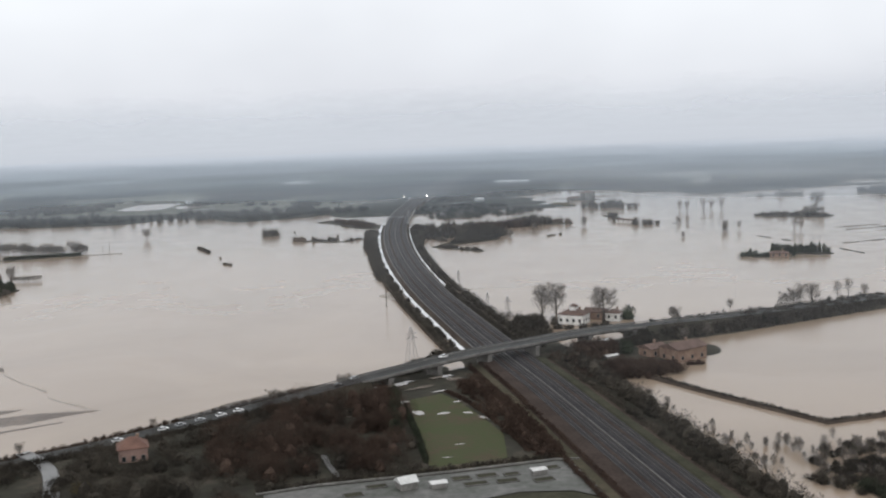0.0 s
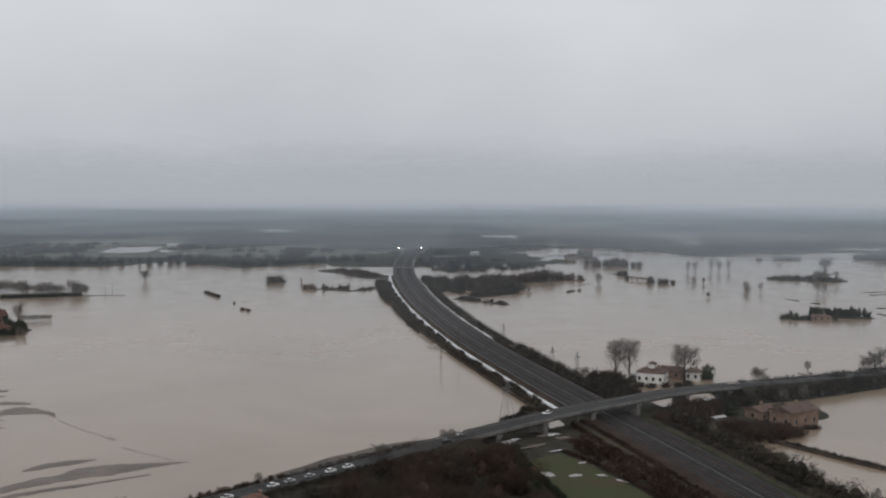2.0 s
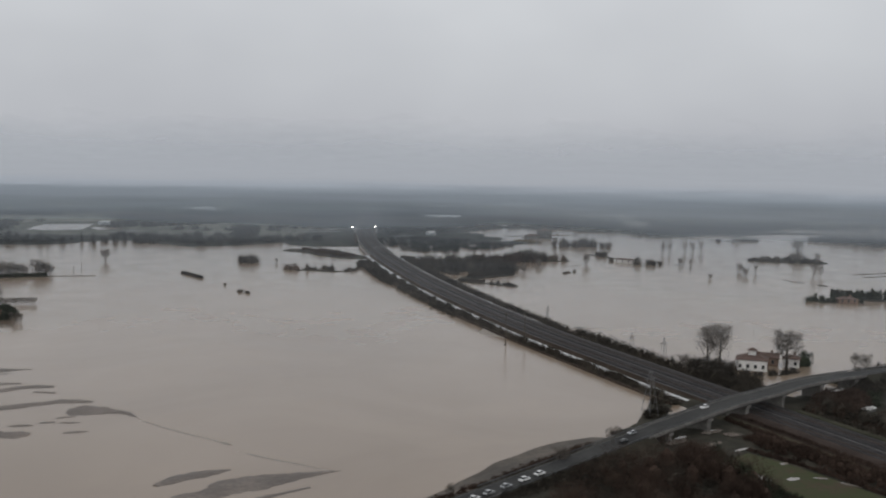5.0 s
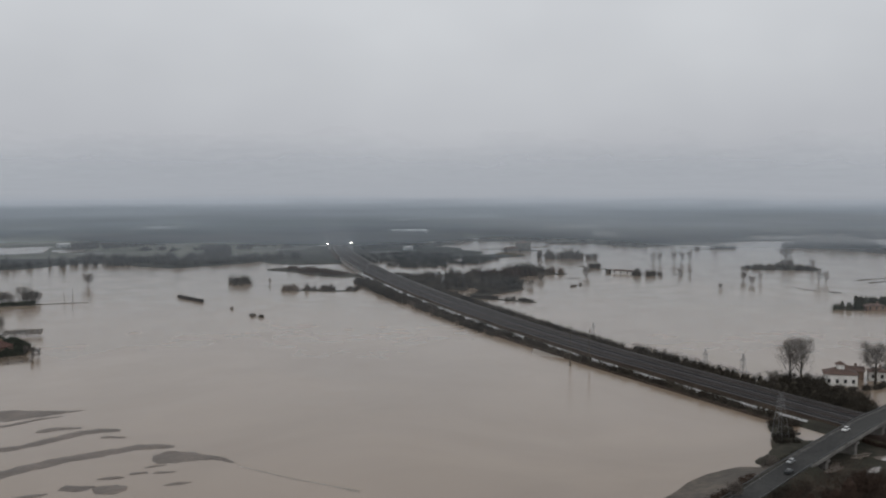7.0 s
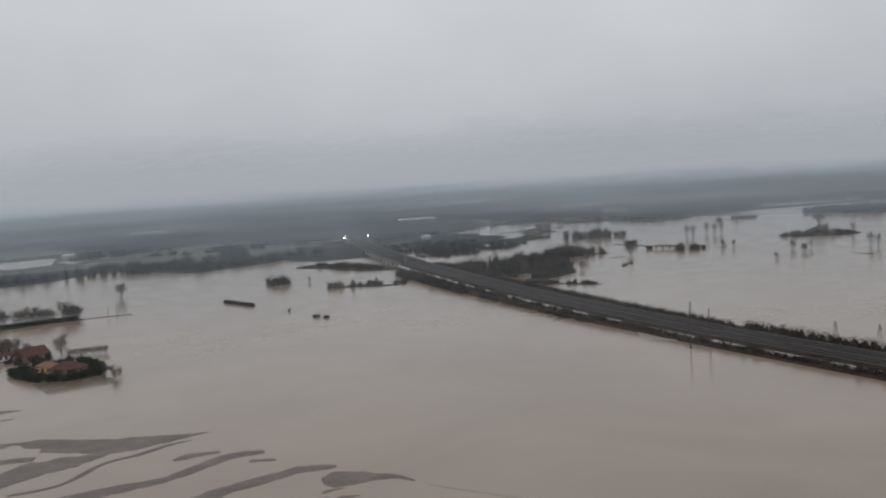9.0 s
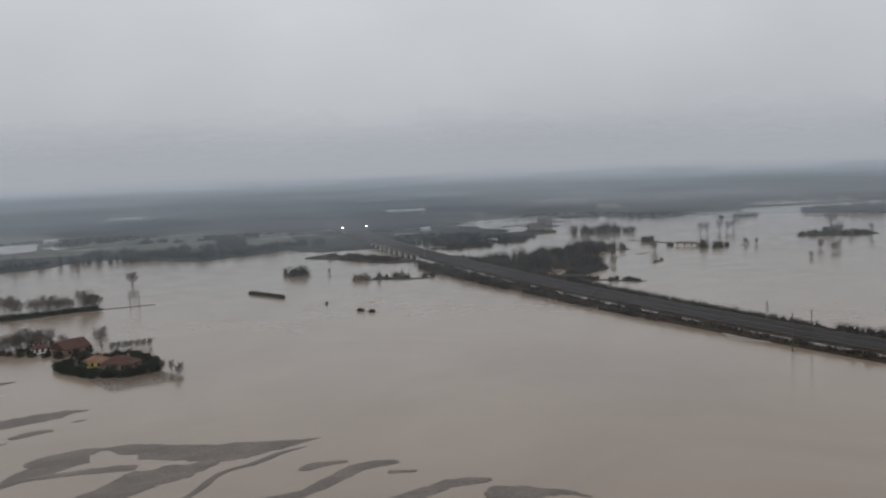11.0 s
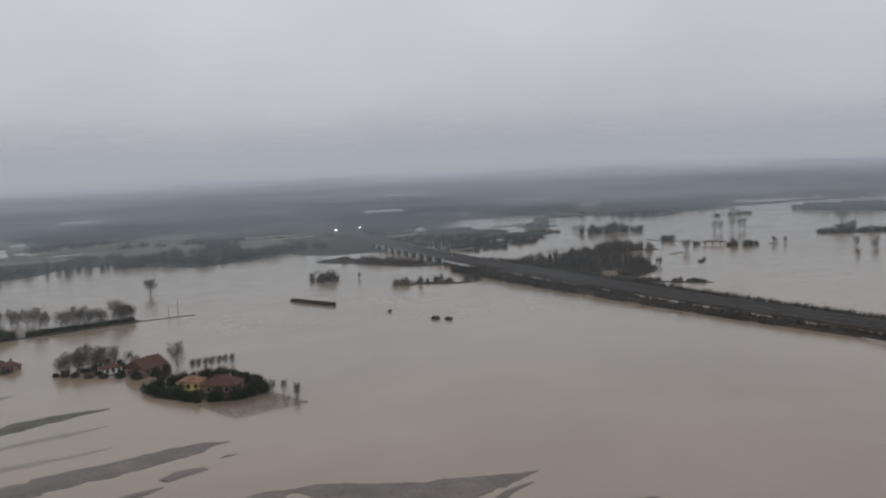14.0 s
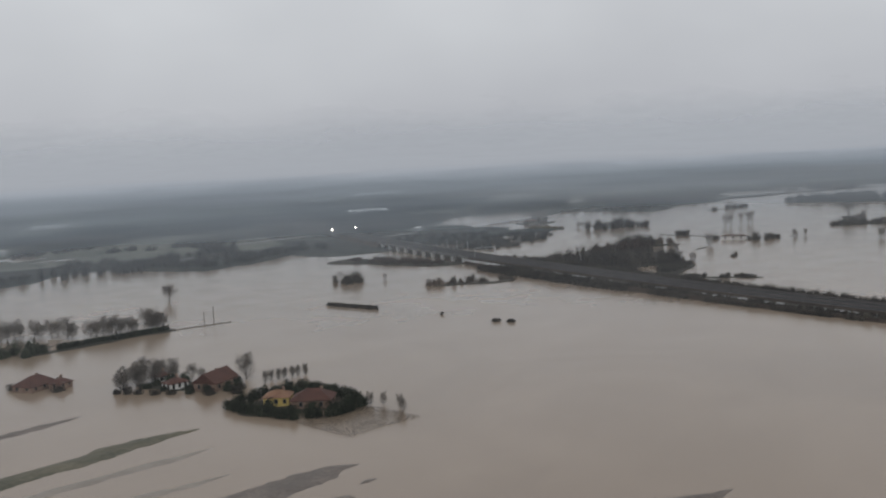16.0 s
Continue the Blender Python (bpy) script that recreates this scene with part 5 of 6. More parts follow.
# ---------------------------------------------------------------- land south of the road
tagged(part("lawn", mesh_of("lawn", [(56.5, 379.5, 1.45), (69.5, 385, 1.45), (73, 374, 1.45), (76.6, 352, 1.45), (79, 328, 1.45), (74, 303, 1.45), (50, 300, 1.45), (53, 330, 1.45), (54.5, 356, 1.45)], [tuple(range(8, -1, -1))], M_GRASS)), "wet green lawn with brown worn patches", "lawn", "", "structure")
YARD = [(2, 291), (17, 293.4), (55, 294), (87, 296.4), (92.5, 294.7), (92, 262), (84, 271), (70, 274), (54, 270), (30, 262), (4, 268)]
tagged(part("yard", mesh_of("yard", [(x, y, 1.42) for x, y in YARD], [tuple(range(10, -1, -1))], M_YARD)), "wet stained grey concrete yard", "yard", "", "structure")
tagged(part("lawn", mesh_of("lawn", [(x, y, 1.40) for x, y in ((30, 261), (54, 269), (70, 273), (84, 270), (91, 261), (91, 225), (30, 225))], [(6, 5, 4, 3, 2, 1, 0)], M_OLIVE)), "olive grass beside the yard", "grass", "", "structure")
sweep("low_wall", [(0, 291.5, 1.4), (17, 294.6, 1.4), (55, 295.2, 1.4), (87, 297.5, 1.4), (94, 296, 1.4)], [(-0.3, 0), (-0.3, 0.5), (0.3, 0.5), (0.3, 0)], M_CONCRETE, "low concrete wall along the yard", "wall")
hedge("low_scrub", [(0, 293.5, 1.2), (17, 296.6, 1.2), (48, 297, 1.2), (88, 300, 1.2)], 1.3, 1.5, M_TWIGDARK, "low dark scrub behind the yard wall", per=60, ln=0.5, wd=0.06, seed=170, rough=0.4)
sweep("track", smooth_path([(-72, 353, 1.75), (-66, 344, 1.6), (-60, 330, 1.5), (-56, 305, 1.5), (-54, 270, 1.5)]), [(-2.4, -0.2), (-2.2, 0), (2.2, 0), (2.4, -0.2)], M_TRACK, "pale wet side road leading to the main road", "road")
sweep("track", smooth_path([(21, 322, 1.6), (22, 310, 1.6), (24, 299, 1.6)]), [(-0.9, -0.2), (-0.8, 0), (0.8, 0), (0.9, -0.2)], M_TRACK, "narrow pale footpath through the scrub", "path")


def scrubland(n, x0, x1, seed, rad, h):
    """Spots that cover the land between yard and road, clear of lawn, tracks and standing water."""
    r = random.Random(seed)
    out = []
    while len(out) < n:
        x = r.uniform(x0, x1)
        top = road_at(x)[0] - 11
        y = r.uniform(297 if x > -5 else 240, top)
        if x > 46.5 + 0.08 * (y - 299) and y < 392:
            continue
        if abs(x + 60 - 0.22 * (y - 330)) < 5.5 or math.hypot(x + 38, y - 336) < 8 or (abs(x - 21.6) < 5 and 376 < y < 389) or (28 < x and y > top - 5):
            continue
        if abs(x - 22) < 2 and y < 330:
            continue
        k = r.random()
        out.append((x, y, 1.0, rad * (0.6 + 0.7 * k), h * (0.5 + 0.8 * k * r.random() + 0.2 * k)))
    return out


wood("brown_woodland", scrubland(84, -12, 62, 71, 5.6, 9.5), M_TWIGBROWN, "dense brown leafless woodland south of the road", 1500, 0.6, 0.045)
wood("dark_woodland", scrubland(520, -150, 60, 73, 3.6, 3.8), M_TWIGDARK, "dark leafless scrub south of the road", 330, 0.55, 0.06)
wood("dark_woodland", scrubland(56, -150, 30, 74, 5.2, 8.6), M_TWIGDARK, "tall dark leafless trees south of the road", 1300, 0.6, 0.045)
for k, (x, y) in enumerate(((46, 352), (47, 345), (49, 365), (45, 338), (51, 374), (48, 357))):
    bush(x, y, 1.2, 2.4, 2.4, 7.0 + k % 3, M_EVERGREEN, 420, "tall dark evergreen tree beside the lawn", 0.6, 0.09)
bush(-48, 309, 1.2, 3.4, 3.2, 4.2, M_YELLOWBUSH, 520, "yellow-stemmed leafless willow bush", 0.7, 0.05)
hedge("lineside_scrub", rail_path(300, 405, 12, -24, -1), 3.0, 3.2, M_TWIGBROWN, "brown leafless scrub beside the lawn", seed=74)
hedge("lineside_scrub", rail_path(185, 420, 12, -13.6, -0.3), 0.9, 0.7, M_TWIGBROWN, "low brown scrub on the stony bank beside the tracks", seed=175, per=40, ln=0.45, wd=0.05, rough=0.8, gaps=[(a, a + 7 + a % 9) for a in range(12, 240, 29)])
hedge("lineside_scrub", rail_path(195, 425, 12, -19.2, -0.9), 1.2, 1.1, M_TWIGBROWN, "brown scrub along the grass verge", seed=176, per=50, ln=0.5, wd=0.05, rough=0.8, gaps=[(a, a + 6 + a % 11) for a in range(20, 230, 37)])
hedge("lineside_scrub", rail_path(180, 425, 12, 24, -1), 5.0, 5.5, M_TWIGDARK, "dense dark scrub between railway and flood", seed=75, per=110, rough=0.5, step=0.5)
wood("embankment_scrub", scatter(190, 148, 444, 340, 507, 7, 3.0, 4.4, 76, 0.8), M_TWIGDARK, "dark scrub along the foot of the road embankment", 150, 0.9, 0.1)
wood("embankment_scrub", scatter(44, 200, 476, 345, 520, 3, 2.2, 3.0, 77, 0.8), M_TWIGDARK, "dark scrub on the north side of the road embankment", 120, 0.9, 0.1)
wood("brown_woodland", scatter(46, 128, 418, 152, 440, 9, 3.2, 6.5, 78, 0.9), M_TWIGBROWN, "brown leafless trees beside the road bridge", 220, 1.0, 0.1)
wood("brown_woodland", scatter(90, 128, 402, 166, 400, 13, 2.6, 3.6, 179, 0.6), M_TWIGBROWN, "brown scrub between railway and farm building", 220, 0.6, 0.06)
hedge("dyke_scrub", [(155, 384, 0.6), (163, 360, 0.6), (173, 336, 0.6), (183, 312, 0.6), (210, 315, 0.6), (258, 330, 0.6)], 1.1, 0.8, M_TWIGDARK, "low dark growth along the dyke", per=50, ln=0.45, wd=0.05, seed=186, rough=0.7)
wood("brown_woodland", scatter(36, 132, 395, 168, 398, 10, 2.8, 4.2, 79, 0.5), M_TWIGBROWN, "brown scrub round the old brick farm building", 200, 0.9, 0.1)
wood("brown_woodland", scatter(80, 87, 300, 83, 405, 6, 2.4, 3.4, 80, 1.0), M_TWIGBROWN, "brown leafless scrub between lawn and railway", 180, 0.9, 0.1)
wood("dark_woodland", scatter(60, 124, 450, 140, 520, 8, 3.2, 5.5, 81, 0.4), M_TWIGDARK, "dark scrub on the railway bank beside the villa", 200, 1.0, 0.1)
wood("lineside_wood", scatter(60, rail_x(870) - 22, 870, rail_x(1000) - 24, 1000, 5, 2.8, 4.6, 82, 0.2), M_TWIGDARK, "dark scrub on the flooded side of the railway bank", 120, 1.1, 0.14)
wood("lineside_wood", scatter(40, rail_x(880) + 20, 880, rail_x(1040) + 20, 1040, 5, 2.8, 5, 83, 0.2), M_TWIGDARK, "dark scrub along the railway bank", 120, 1.1, 0.14)
wood("island_scrub", scatter(60, 99, 1148, 128, 1060, 12, 3.4, 3.0, 84, 0.4), M_TWIGBROWN, "low brown scrub on a tongue of land in the flood", 70, 1.2, 0.2)
for x, y, k, sc in ((274, 500, "spreading", 0.7), (280, 504, "narrow", 1.0), (286, 503, "poplar_pair", 0.7), (268, 499, "round", 0.9), (309, 518, "narrow", 0.8), (319, 524, "narrow", 0.8), (330, 526, "round", 0.6),
                    (246, 514, "round", 0.5), (208, 498, "round", 0.6), (205, 452, "round", 0.6), (192, 447, "round", 0.6)):
    tree(k, x, y, 0.3, sc)
def puddle(x, y, z, rx, ry, rot, seed):
    r = random.Random(seed)
    ring = [(rx * k * math.cos(a), ry * k * math.sin(a), 0.0) for a, k in ((i * 2 * math.pi / 14, r.uniform(0.6, 1.1)) for i in range(14))]
    tagged(part("puddle", mesh_of("puddle", ring, [tuple(range(14))], M_PUDDLE), at=pose(x, y, z, 0, 0, rot)), "still puddle of flood water reflecting the sky", "puddle", "puddles south of the road")


for k, (x, y, rx, ry, rot) in enumerate(((57, 361, 2.0, 4.0, 20), (65.2, 357.8, 2.8, 1.6, 10), (73.4, 356, 2.2, 1.4, -30), (77.0, 348.8, 1.1, 3.6, 20), (81, 335, 0.8, 4.2, 8), (21.6, 382.5, 3.4, 4.6, -20), (34, 396, 4.5, 1.7, 22), (44, 399.5, 5.5, 1.6, 22),
                                         (38, 394, 6, 1.8, 26), (36.6, 372.4, 5, 0.9, 12), (55, 403, 5.5, 2.4, 26), (60, 407, 4, 1.6, 24), (78.4, 406, 4.6, 2.8, 10), (70, 389, 4.4, 0.8, 18), (74, 411, 6.5, 2.4, 20), (47, 379, 3.4, 1.0, 15), (54.5, 377, 2.6, 0.9, 10), (63, 396, 7, 1.6, 24), (27, 391, 3.5, 1.2, 28), (73, 372, 2.4, 1.0, 30), (96, 409, 3, 1.0, 60),
                                         (33, 364, 2.0, 0.6, 0), (8, 352, 2.2, 0.6, 20), (-8, 339, 1.6, 0.5, 20), (-27, 326, 1.6, 0.6, 0), (63, 321, 1.8, 0.5, 0), (57, 309, 1.6, 0.5, 0))):
    puddle(x, y, 1.5, rx, ry, rot, 500 + k)
def beside_road(x0, x1, off, dz):
    out = []
    for i, q in enumerate(ROADS):
        if x0 <= q.x <= x1:
            d = ROADS[min(i + 1, len(ROADS) - 1)] - ROADS[max(i - 1, 0)]
            sd = Vector((d.y, -d.x, 0)).normalized()
            out.append(q + sd * off + Vector((0, 0, dz)))
    return out


hedge("roadside_scrub", beside_road(178, 350, 8.5, -3.0), 3.0, 3.6, M_TWIGDARK, "dark scrub covering the side of the road embankment", per=70, seed=171, rough=0.5)
hedge("roadside_scrub", beside_road(186, 350, 12.5, -4.6), 3.0, 3.4, M_TWIGDARK, "dark scrub at the foot of the road embankment", per=70, seed=172, rough=0.5)
hedge("roadside_scrub", beside_road(186, 350, -7.5, -2.2), 2.2, 2.4, M_TWIGDARK, "dark scrub on the flooded side of the road", per=60, seed=173, rough=0.6)
hedge("roadside_scrub", beside_road(-200, 30, -7.2, -1.5), 1.7, 1.5, M_TWIGBROWN, "brown scrub between the road and the silty shore", per=90, ln=0.5, wd=0.06, seed=174, rough=0.7, step=1.1)
hedge("roadside_scrub", [(p.x, p.y, 0.9) for p in beside_road(40, 76, -9.0, 0)], 1.8, 1.5, M_TWIGDARK, "dark scrub on the silty bank beside the road", per=110, ln=0.6, wd=0.06, seed=177, rough=0.7, step=0.9)
for x, y, sc in ((8, 390.5, 0.6), (10.5, 392, 0.45), (35, 408, 0.55), (38, 409.5, 0.5), (-73, 354, 0.4), (-88, 347, 0.5), (-92, 346, 0.5), (-33, 373, 0.35)):
    tree("round", x, y, 0.6, sc)
hedge("roadside_scrub", beside_road(-150, -44, 7.0, -1.6), 2.4, 3.0, M_TWIGDARK, "dark scrub hiding the road from the south", per=140, ln=0.6, wd=0.06, seed=178, rough=0.4, step=0.6)
hedge("roadside_scrub", beside_road(-44, 30, 8.0, -2.4), 2.6, 2.8, M_TWIGDARK, "dark scrub on the dry side of the road bank", per=140, ln=0.6, wd=0.06, seed=175, rough=0.4, step=0.6)
wood("flooded_scrub", scatter(16, 66, 434, 84, 462, 4, 2.0, 2.0, 176, 0.4), M_TWIGDARK, "dark scrub on the shore beside the bridge", 150, 0.8, 0.1)
hedge("lineside_scrub", rail_path(190, 428, 12, 16.6, -0.9), 2.6, 2.2, M_TWIGDARK, "dark scrub overhanging the grass strip beside the tracks", seed=177, per=90, ln=0.5, wd=0.06, rough=0.6, step=0.7)
# dyke with scrub and flooded trees
sweep("dyke", [(153, 388, 0), (163, 360, 0), (173, 336, 0), (183, 312, 0), (210, 315, 0), (260, 330, 0)], [(-2.2, -0.8), (-0.8, 0.9), (0.8, 0.9), (2.2, -0.8)], M_BROWNBANK, "narrow earth dyke through the flood", "dyke")
for i in range(86):
    r = random.Random(i + 300)
    if i < 52:
        x, y, k, sc = r.uniform(152, 194), r.uniform(256, 298), ("young", "narrow", "young", "young")[i % 4], r.uniform(0.5, 0.85)
    else:
        u = r.random()
        x, y, k, sc = 136 + 9 * u + r.uniform(-2, 6), 372 - 100 * u + r.uniform(-6, 6), "young", r.uniform(0.4, 0.7)
    tree(k, x, y, -0.4, sc * (0.55 if k == "narrow" else 1.0))
wood("flooded_scrub", scatter(150, 150, 258, 206, 262, 12, 2.2, 2.6, 311, 0.1) + scatter(60, 158, 274, 190, 282, 12, 1.5, 1.8, 312, 0.0), M_TWIGDARK, "dark scrub standing in a flooded thicket", 170, 0.7, 0.06)
wood("flooded_evergreens", scatter(34, 156, 249, 206, 253, 6, 2.6, 3.4, 313, 0.2), M_EVERGREEN, "dark green evergreen growth at the edge of the flooded thicket", 260, 0.6, 0.09)


def shed(x, y, z, rot, lx, ly, h, rise, label):
    g = thing("shed", label, "shed", pose(x, y, z, 0, 0, rot))
    part("wall", Shape().box(-lx / 2, -ly / 2, 0, lx / 2, ly / 2, h).mesh("wall", M_CONCRETE), g)
    a, b = lx / 2 + 0.3, ly / 2 + 0.3
    part("roof", Shape().add([(-a, -b, h), (a, -b, h), (a, b, h), (-a, b, h), (-a, 0, h + rise), (a, 0, h + rise)], [(0, 1, 5, 4), (2, 3, 4, 5), (3, 0, 4), (1, 2, 5), (3, 2, 1, 0)]).mesh("roof", M_TENT), g)


sweep("berm", smooth_path([(30, 297.5, 1.35), (54, 299, 1.35), (72, 300.5, 1.35), (93, 302.5, 1.35)]), [(-2.6, 0), (-1.2, 0.5), (1.0, 0.55), (2.6, 0)], M_DRYGRASS, "low brown grassy berm between lawn and yard", "bank")
hedge("low_scrub", [(82, 308, 1.3), (81.4, 330, 1.3), (79.2, 352, 1.3), (75.8, 374, 1.3), (72, 388, 1.3)], 1.2, 0.9, M_TWIGBROWN, "low brown scrub at the edge of the lawn", per=60, ln=0.4, wd=0.05, seed=182, rough=0.6)
bush(188, 424, 0.2, 4.0, 2.4, 2.2, M_TWIGDARK, 500, "dark scrub on a spit beside the flooded farm building", 0.6, 0.08)
bush(168, 408, 0.4, 4.0, 2.6, 1.8, M_TWIGBROWN, 600, "brown scrub in front of the old farm building", 0.6, 0.07)
bush(178, 404, 0.1, 4.6, 1.8, 1.8, M_TWIGBROWN, 500, "brown scrub in front of the old farm building", 0.6, 0.07)
hedge("roadside_scrub", beside_road(-150, -46, 5.2, -0.8), 1.5, 2.3, M_TWIGDARK, "dark scrub crowding the edge of the road", per=110, ln=0.5, wd=0.05, seed=183, rough=0.5, step=0.7)
hedge("roadside_scrub", beside_road(-46, 26, 5.4, -1.0), 1.3, 1.6, M_TWIGDARK, "dark scrub crowding the edge of the road", per=90, ln=0.5, wd=0.05, seed=184, rough=0.6, step=0.8)
hedge("roadside_scrub", beside_road(-150, 26, -5.2, -0.6), 1.1, 1.2, M_TWIGBROWN, "brown scrub crowding the edge of the road", per=80, ln=0.5, wd=0.05, seed=185, rough=0.7, step=1.0)
hedge("low_hedge", [(50, 306, 1.3), (52, 335, 1.3), (53.2, 368, 1.3)], 1.0, 2.2, M_EVERGREEN, "dark narrow hedge along the lawn", per=80, ln=0.4, wd=0.06, seed=181, rough=0.3)
bush(159, 431, 0.8, 4.2, 3.6, 6.0, M_EVERGREEN, 700, "dense dark green conifer beside the road embankment", 0.6, 0.09)
shed(153, 444, 0.9, 20, 5, 4, 2.6, 1.0, "small white shed beside the road embankment")
shed(149, 423, 0.8, 20, 6, 3, 1.2, 0.5, "low pale shed among scrub beside the railway")
def raised_bed(x, y, rot, lx, ly):
    g = thing("raised_bed", "dark wet plot with a pale concrete rim on the yard", "plot", pose(x, y, 1.42, 0, 0, rot), "plots on the yard")
    a, b = lx / 2, ly / 2
    rim = Shape().box(-a, -b, 0, a, -b + 0.25, 0.25).box(-a, b - 0.25, 0, a, b, 0.25).box(-a, -b + 0.25, 0, -a + 0.25, b - 0.25, 0.25).box(a - 0.25, -b + 0.25, 0, a, b - 0.25, 0.25)
    part("rim", rim.mesh("rim", M_PATH), g)
    part("soil", Shape().box(-a + 0.25, -b + 0.25, 0, a - 0.25, b - 0.25, 0.14).mesh("soil", M_OLIVE), g)


for x, y, rot, lx, ly in ((57, 289, 4, 5.5, 3.4), (64.5, 289.4, 3, 6.0, 3.2), (71.5, 288.6, 5, 4.6, 2.8), (60, 283.6, 4, 7.0, 3.0), (69, 283.4, 2, 6.4, 3.2), (84, 291, 5, 4.5, 3.0), (33, 289, 6, 6.0, 3.0), (26, 284, 8, 5.5, 3.4), (79, 281.5, 6, 6.0, 3.0)):
    raised_bed(x, y, rot, lx, ly)
shed(41, 286, 1.4, 15, 5.0, 4.4, 2.0, 1.4, "white-roofed shed on the wet yard")
shed(49.5, 284, 1.4, 5, 4.2, 2.8, 1.4, 0.5, "low white-roofed shelter on the wet yard")
shed(79, 287, 1.4, 5, 4, 2.6, 1.4, 0.4, "small white-roofed shelter on the wet yard")

# ---------------------------------------------------------------- far plain
# water lying on far fields, some thin strips standing for pale tracks: x, y, half length, half width, turn
FLOODED = ((-118, 1494, 38, 64, -8), (-50, 1409, 22, 8, 0), (40, 1272, 44, 3.5, 12), (880, 1342, 80, 18, -28), (990, 1282, 70, 16, -28), (955, 1915, 48, 34, -40), (1600, 2680, 210, 60, -38),
           (470, 1480, 60, 10, -8), (330, 1452, 30, 8, 4), (-420, 1590, 50, 22, 0), (760, 1720, 60, 20, -10), (1250, 1750, 120, 22, -15), (680, 1500, 24, 18, -20), (1386, 1690, 40, 30, -40), (1740, 2560, 60, 90, -60), (1548, 2700, 60, 120, -60), (-66, 1460, 20, 24, 8), (24, 1296, 46, 3, 14), (174, 1424, 44, 3, -10), (116, 1908, 34, 12, 10), (920, 1310, 130, 26, -14), (438, 1330, 60, 8, 5),
           (158, 1385, 48, 3, 0), (17, 1281, 32, 3, 6), (257, 1300, 20, 4, 0), (395, 1444, 26, 14, 0), (983, 1344, 90, 22, -12), (1590, 2930, 130, 40, -10), (1750, 2470, 130, 30, -50), (717, 1546, 26, 9, 10), (1020, 1915, 40, 26, -50), (235, 1430, 14, 10, 0))


def open_ground(s):
    """False where a tree would stand on a flooded far field or close in front of it."""
    for x, y, rx, ry, _ in FLOODED:
        d = Vector((x + 250, y - 250))
        n = d.normalized()
        v = Vector((s[0] + 250, s[1] - 250))
        if -150 < v.dot(n) - d.length < 12 and abs(v.x * n.y - v.y * n.x) < 0.8 * max(rx, ry):
            return False
    return True


FAR = []
r_far = random.Random(90)
for k in range(120):
    depth = r_far.random()
    y0 = 1330 + 2300 * depth ** 1.3
    x0 = r_far.uniform(-0.75, 1.25) * (y0 - 100)
    ln, a = r_far.uniform(120, 460) * (1 + depth), r_far.choice((-0.2, 0.12, 0.05, -0.06, 1.3))
    FAR += scatter(int(ln / 9), x0, y0, x0 + ln * math.cos(a), y0 + ln * math.sin(a), r_far.uniform(6, 26), 6.0, 7.5, 900 + k, 0.6)
for k, (x0, y0, x1, y1, w) in enumerate(((430, 1490, 920, 1400, 22), (480, 1660, 1150, 1560, 26), (620, 1850, 1500, 1700, 30), (700, 2200, 1900, 1950, 34), (-360, 1480, -170, 1470, 20), (-60, 1490, 70, 1560, 20),
                                           (-40, 1640, 160, 1720, 24), (-420, 1760, -120, 1800, 26), (-300, 2050, 120, 2150, 30), (300, 1750, 520, 1900, 24), (200, 2150, 620, 2400, 30), (290, 1450, 400, 1560, 20), (-700, 2300, -150, 2500, 34), (900, 1560, 1600, 1400, 26))):
    FAR += scatter(int(math.hypot(x1 - x0, y1 - y0) / 3.2), x0, y0, x1, y1, w, 7.5, 11, 1300 + k, 0.6)
FAR = [s for s in FAR if open_ground(s) and not (-165 < s[0] < -70 and s[1] < 1570) and s[1] > np.interp(s[0], SHORE_X, SHORE_Y) + 8 and abs(s[0] - rail_x(s[1])) > 30]
wood("far_woods", FAR, M_FARWOOD, "dark bands of leafless woods and hedgerows across the plain", 26, 3.2, 0.8, 91)
SHORE_WOOD = []
for x0, x1, w, dens in ((-330, -200, 12, 30), (-200, -120, 10, 14), (-40, 150, 14, 60), (210, 330, 18, 30), (240, 460, 26, 60), (480, 720, 20, 60), (700, 1050, 20, 70)):
    for k in range(dens):
        x = r_far.uniform(x0, x1)
        SHORE_WOOD.append((x, np.interp(x, SHORE_X, SHORE_Y) + 14 + r_far.random() * w * 2, 0.6, r_far.uniform(3.5, 6), r_far.uniform(4, 9)))
SHORE_WOOD = [s for s in SHORE_WOOD if abs(s[0] - rail_x(s[1])) > 26]
SHORE_WOOD = [(x, y, z, rad, h * (0.45 if -160 < x < -70 else 1.0)) for x, y, z, rad, h in SHORE_WOOD]
wood("shore_woods", SHORE_WOOD, M_FARWOOD, "leafless trees along the far shore of the flood", 60, 1.8, 0.35, 92)


for k in range(190):
    fy = 1400 + 1900 * r_far.random() ** 1.2
    fx = r_far.uniform(-0.7, 1.2) * (fy - 100)
    a, b, ang = r_far.uniform(50, 190), r_far.uniform(30, 120), r_far.choice((-0.2, 0.1, 0.3))
    if abs(fx - rail_x(fy)) < 170 or fy - b - 30 < np.interp(fx, SHORE_X, SHORE_Y):
        continue
    ring = [(-a, -b * 0.9, 0), (a * 0.9, -b, 0), (a, b * 0.85, 0), (-a * 0.85, b, 0)]
    tagged(part("field", mesh_of("field", ring, [(0, 1, 2, 3)], M_FIELD), at=pose(fx, fy, 1.36 + 0.004 * (k % 90), 0, 0, math.degrees(ang))), "bare winter field on the distant plain", "field", "", "structure")


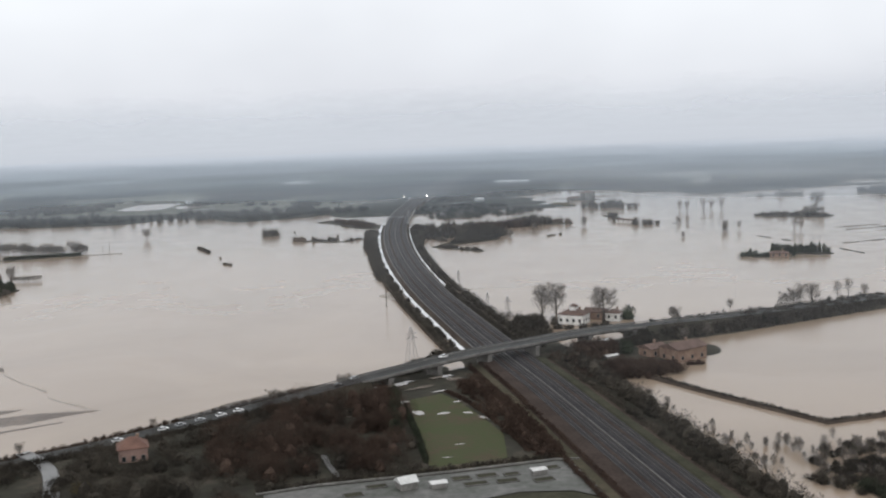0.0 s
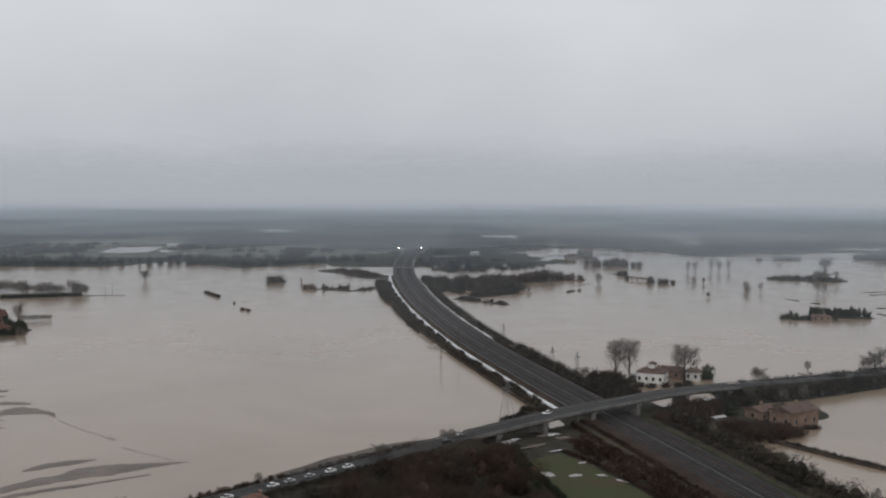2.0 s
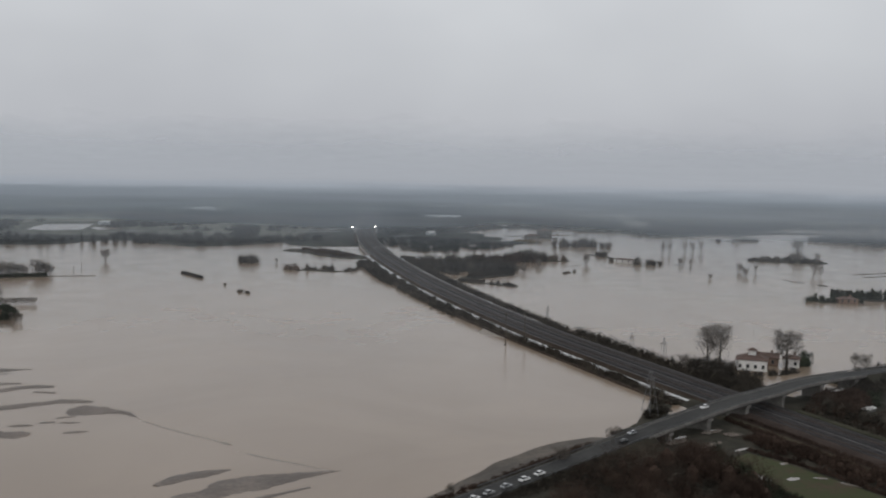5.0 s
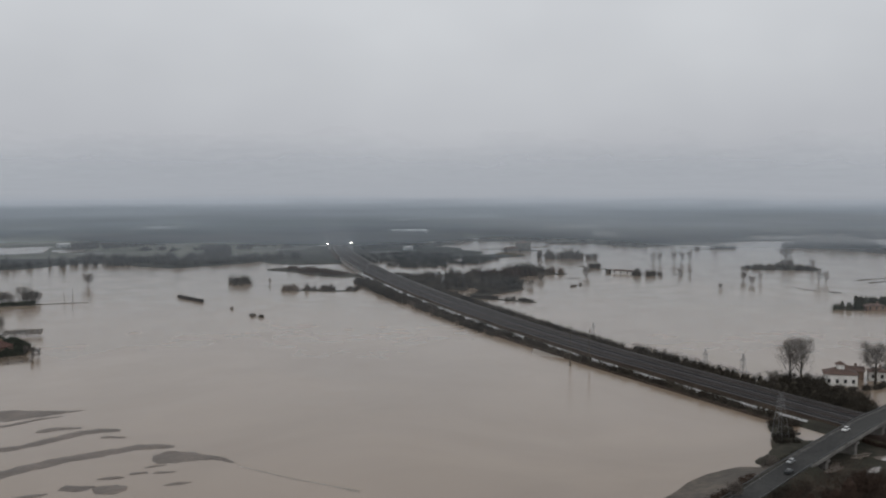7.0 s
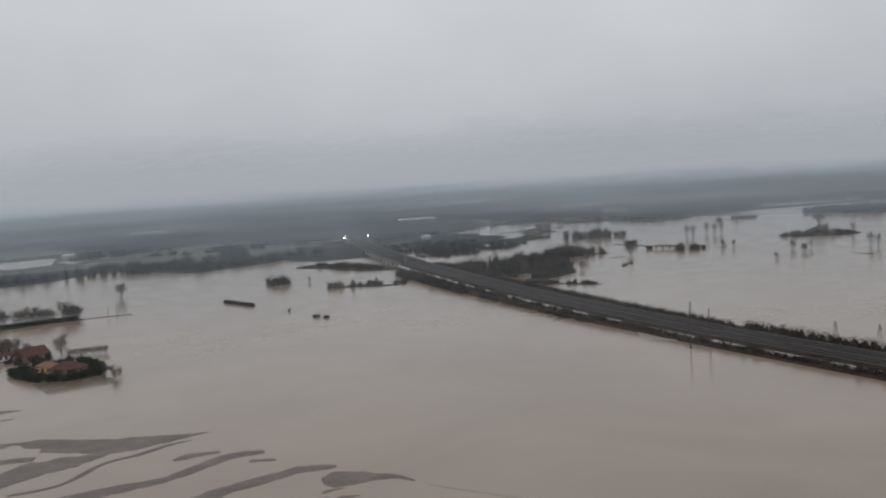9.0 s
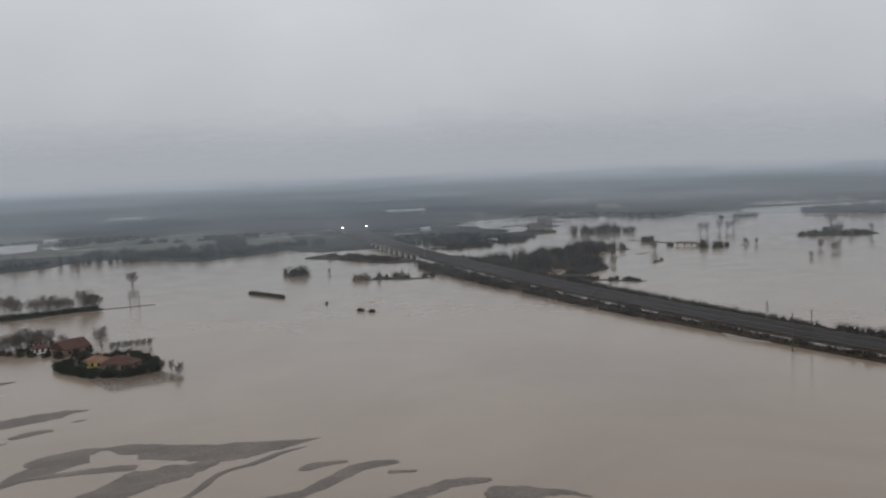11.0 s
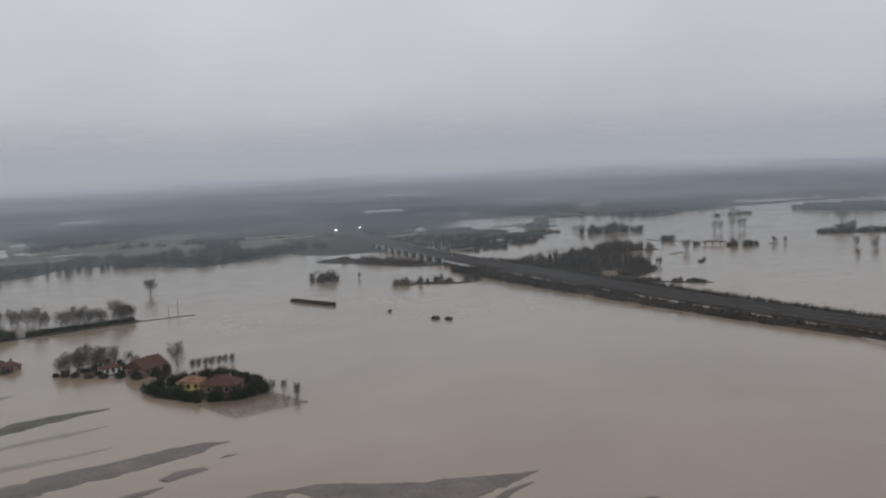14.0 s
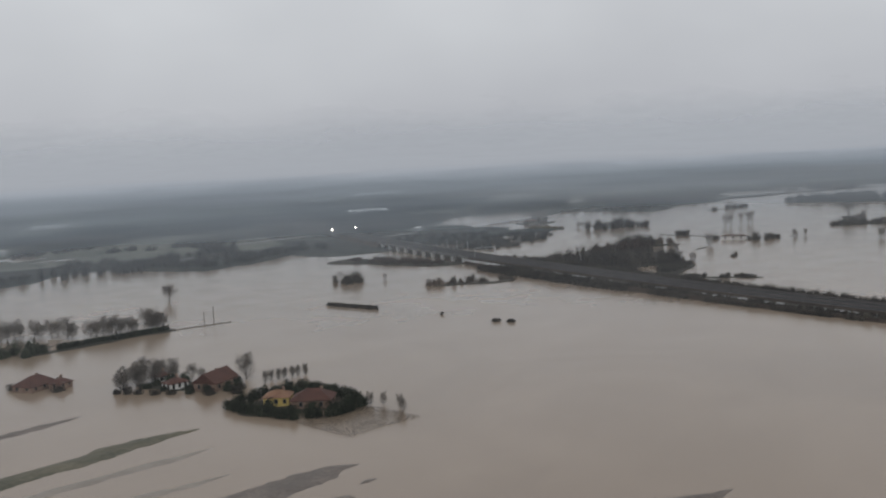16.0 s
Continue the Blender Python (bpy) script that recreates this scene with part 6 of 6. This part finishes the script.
def warehouse(x, y, rot, lx, ly, h, label):
    g = thing("warehouse", label, "warehouse", pose(x, y, 0.9, 0, 0, rot))
    part("wall", Shape().box(-lx / 2, -ly / 2, -0.5, lx / 2, ly / 2, h).mesh("wall", M_PALE), g)
    part("roof", Shape().add([(-lx / 2 - 0.5, -ly / 2 - 0.5, h), (lx / 2 + 0.5, -ly / 2 - 0.5, h), (lx / 2 + 0.5, ly / 2 + 0.5, h), (-lx / 2 - 0.5, ly / 2 + 0.5, h), (-lx / 2, 0, h + 1.5), (lx / 2, 0, h + 1.5)],
                              [(0, 1, 5, 4), (2, 3, 4, 5), (3, 0, 4), (1, 2, 5), (3, 2, 1, 0)]).mesh("roof", M_TENT), g)


for x, y, rot, lx, ly, h in ((410, 1598, -20, 50, 24, 8), (100, 1916, 14, 50, 12, 4), (-248, 2222, 0, 60, 12, 4), (560, 2000, 0, 90, 20, 4), (298, 1330, 20, 10, 6, 3), (760, 2100, 0, 90, 20, 4), (-66, 1540, 20, 14, 8, 4)):
    warehouse(x, y, rot, lx, ly, h, "long pale farm warehouse on the far plain")


def flooded_field(x, y, rx, ry, rot, seed):
    r = random.Random(seed)
    ring = []
    for i in range(20):
        a = i * 2 * math.pi / 20
        k = r.uniform(0.75, 1.08)
        ring.append((rx * k * math.copysign(abs(math.cos(a)) ** 0.6, math.cos(a)), ry * k * math.copysign(abs(math.sin(a)) ** 0.6, math.sin(a)), 0.0))
    ob = part("flood_water", mesh_of("flooded_field", ring, [tuple(range(20))], M_WATER), at=pose(x, y, 1.78, 0, 0, rot))
    tagged(ob, "pale flood water on a distant field, some thin strips standing for tracks", "water", "", "structure")


for k, (x, y, rx, ry, rot) in enumerate(FLOODED):
    flooded_field(x, y, rx, ry, rot, 700 + k)
def clear_of_field(spots):
    """Leaves the flooded field on the far plain open to view."""
    return [s for s in spots if not (-162 < s[0] < -68 and s[1] > 1290)]


wood("shore_woods", clear_of_field(scatter(46, 60, 1262, 100, 1440, 16, 5, 9, 711, 0.6) + scatter(40, -330, 1300, -150, 1290, 10, 5, 8, 712, 0.6) + scatter(40, -150, 1330, -20, 1330, 12, 5, 8, 713, 0.6)
     + scatter(50, 250, 1440, 420, 1540, 26, 6, 11, 714, 0.6) + scatter(50, 575, 1330, 760, 1335, 14, 5, 9, 715, 0.6)),
     M_FARWOOD, "clumps of leafless trees behind the far shore", 50, 1.8, 0.35, 716)
wood("shore_woods", clear_of_field(scatter(110, -340, 1300, 70, 1258, 18, 5, 8, 717, 0.6) + scatter(60, -340, 1345, -60, 1330, 22, 6, 9, 718, 0.6) + scatter(40, -20, 1290, 90, 1330, 14, 5, 8, 719, 0.6)), M_FARWOOD, "dark leafless woods along the near shore of the plain", 60, 1.5, 0.25, 720)
wood("shore_scrub", scatter(150, 205, 1125, 330, 1188, 34, 4.0, 2.6, 721, 0.5) + scatter(120, 190, 1190, 300, 1268, 50, 4.5, 3.0, 722, 0.5), M_FARWOOD, "low dark scrub covering a tongue of land in the flood", 46, 1.1, 0.18, 723)
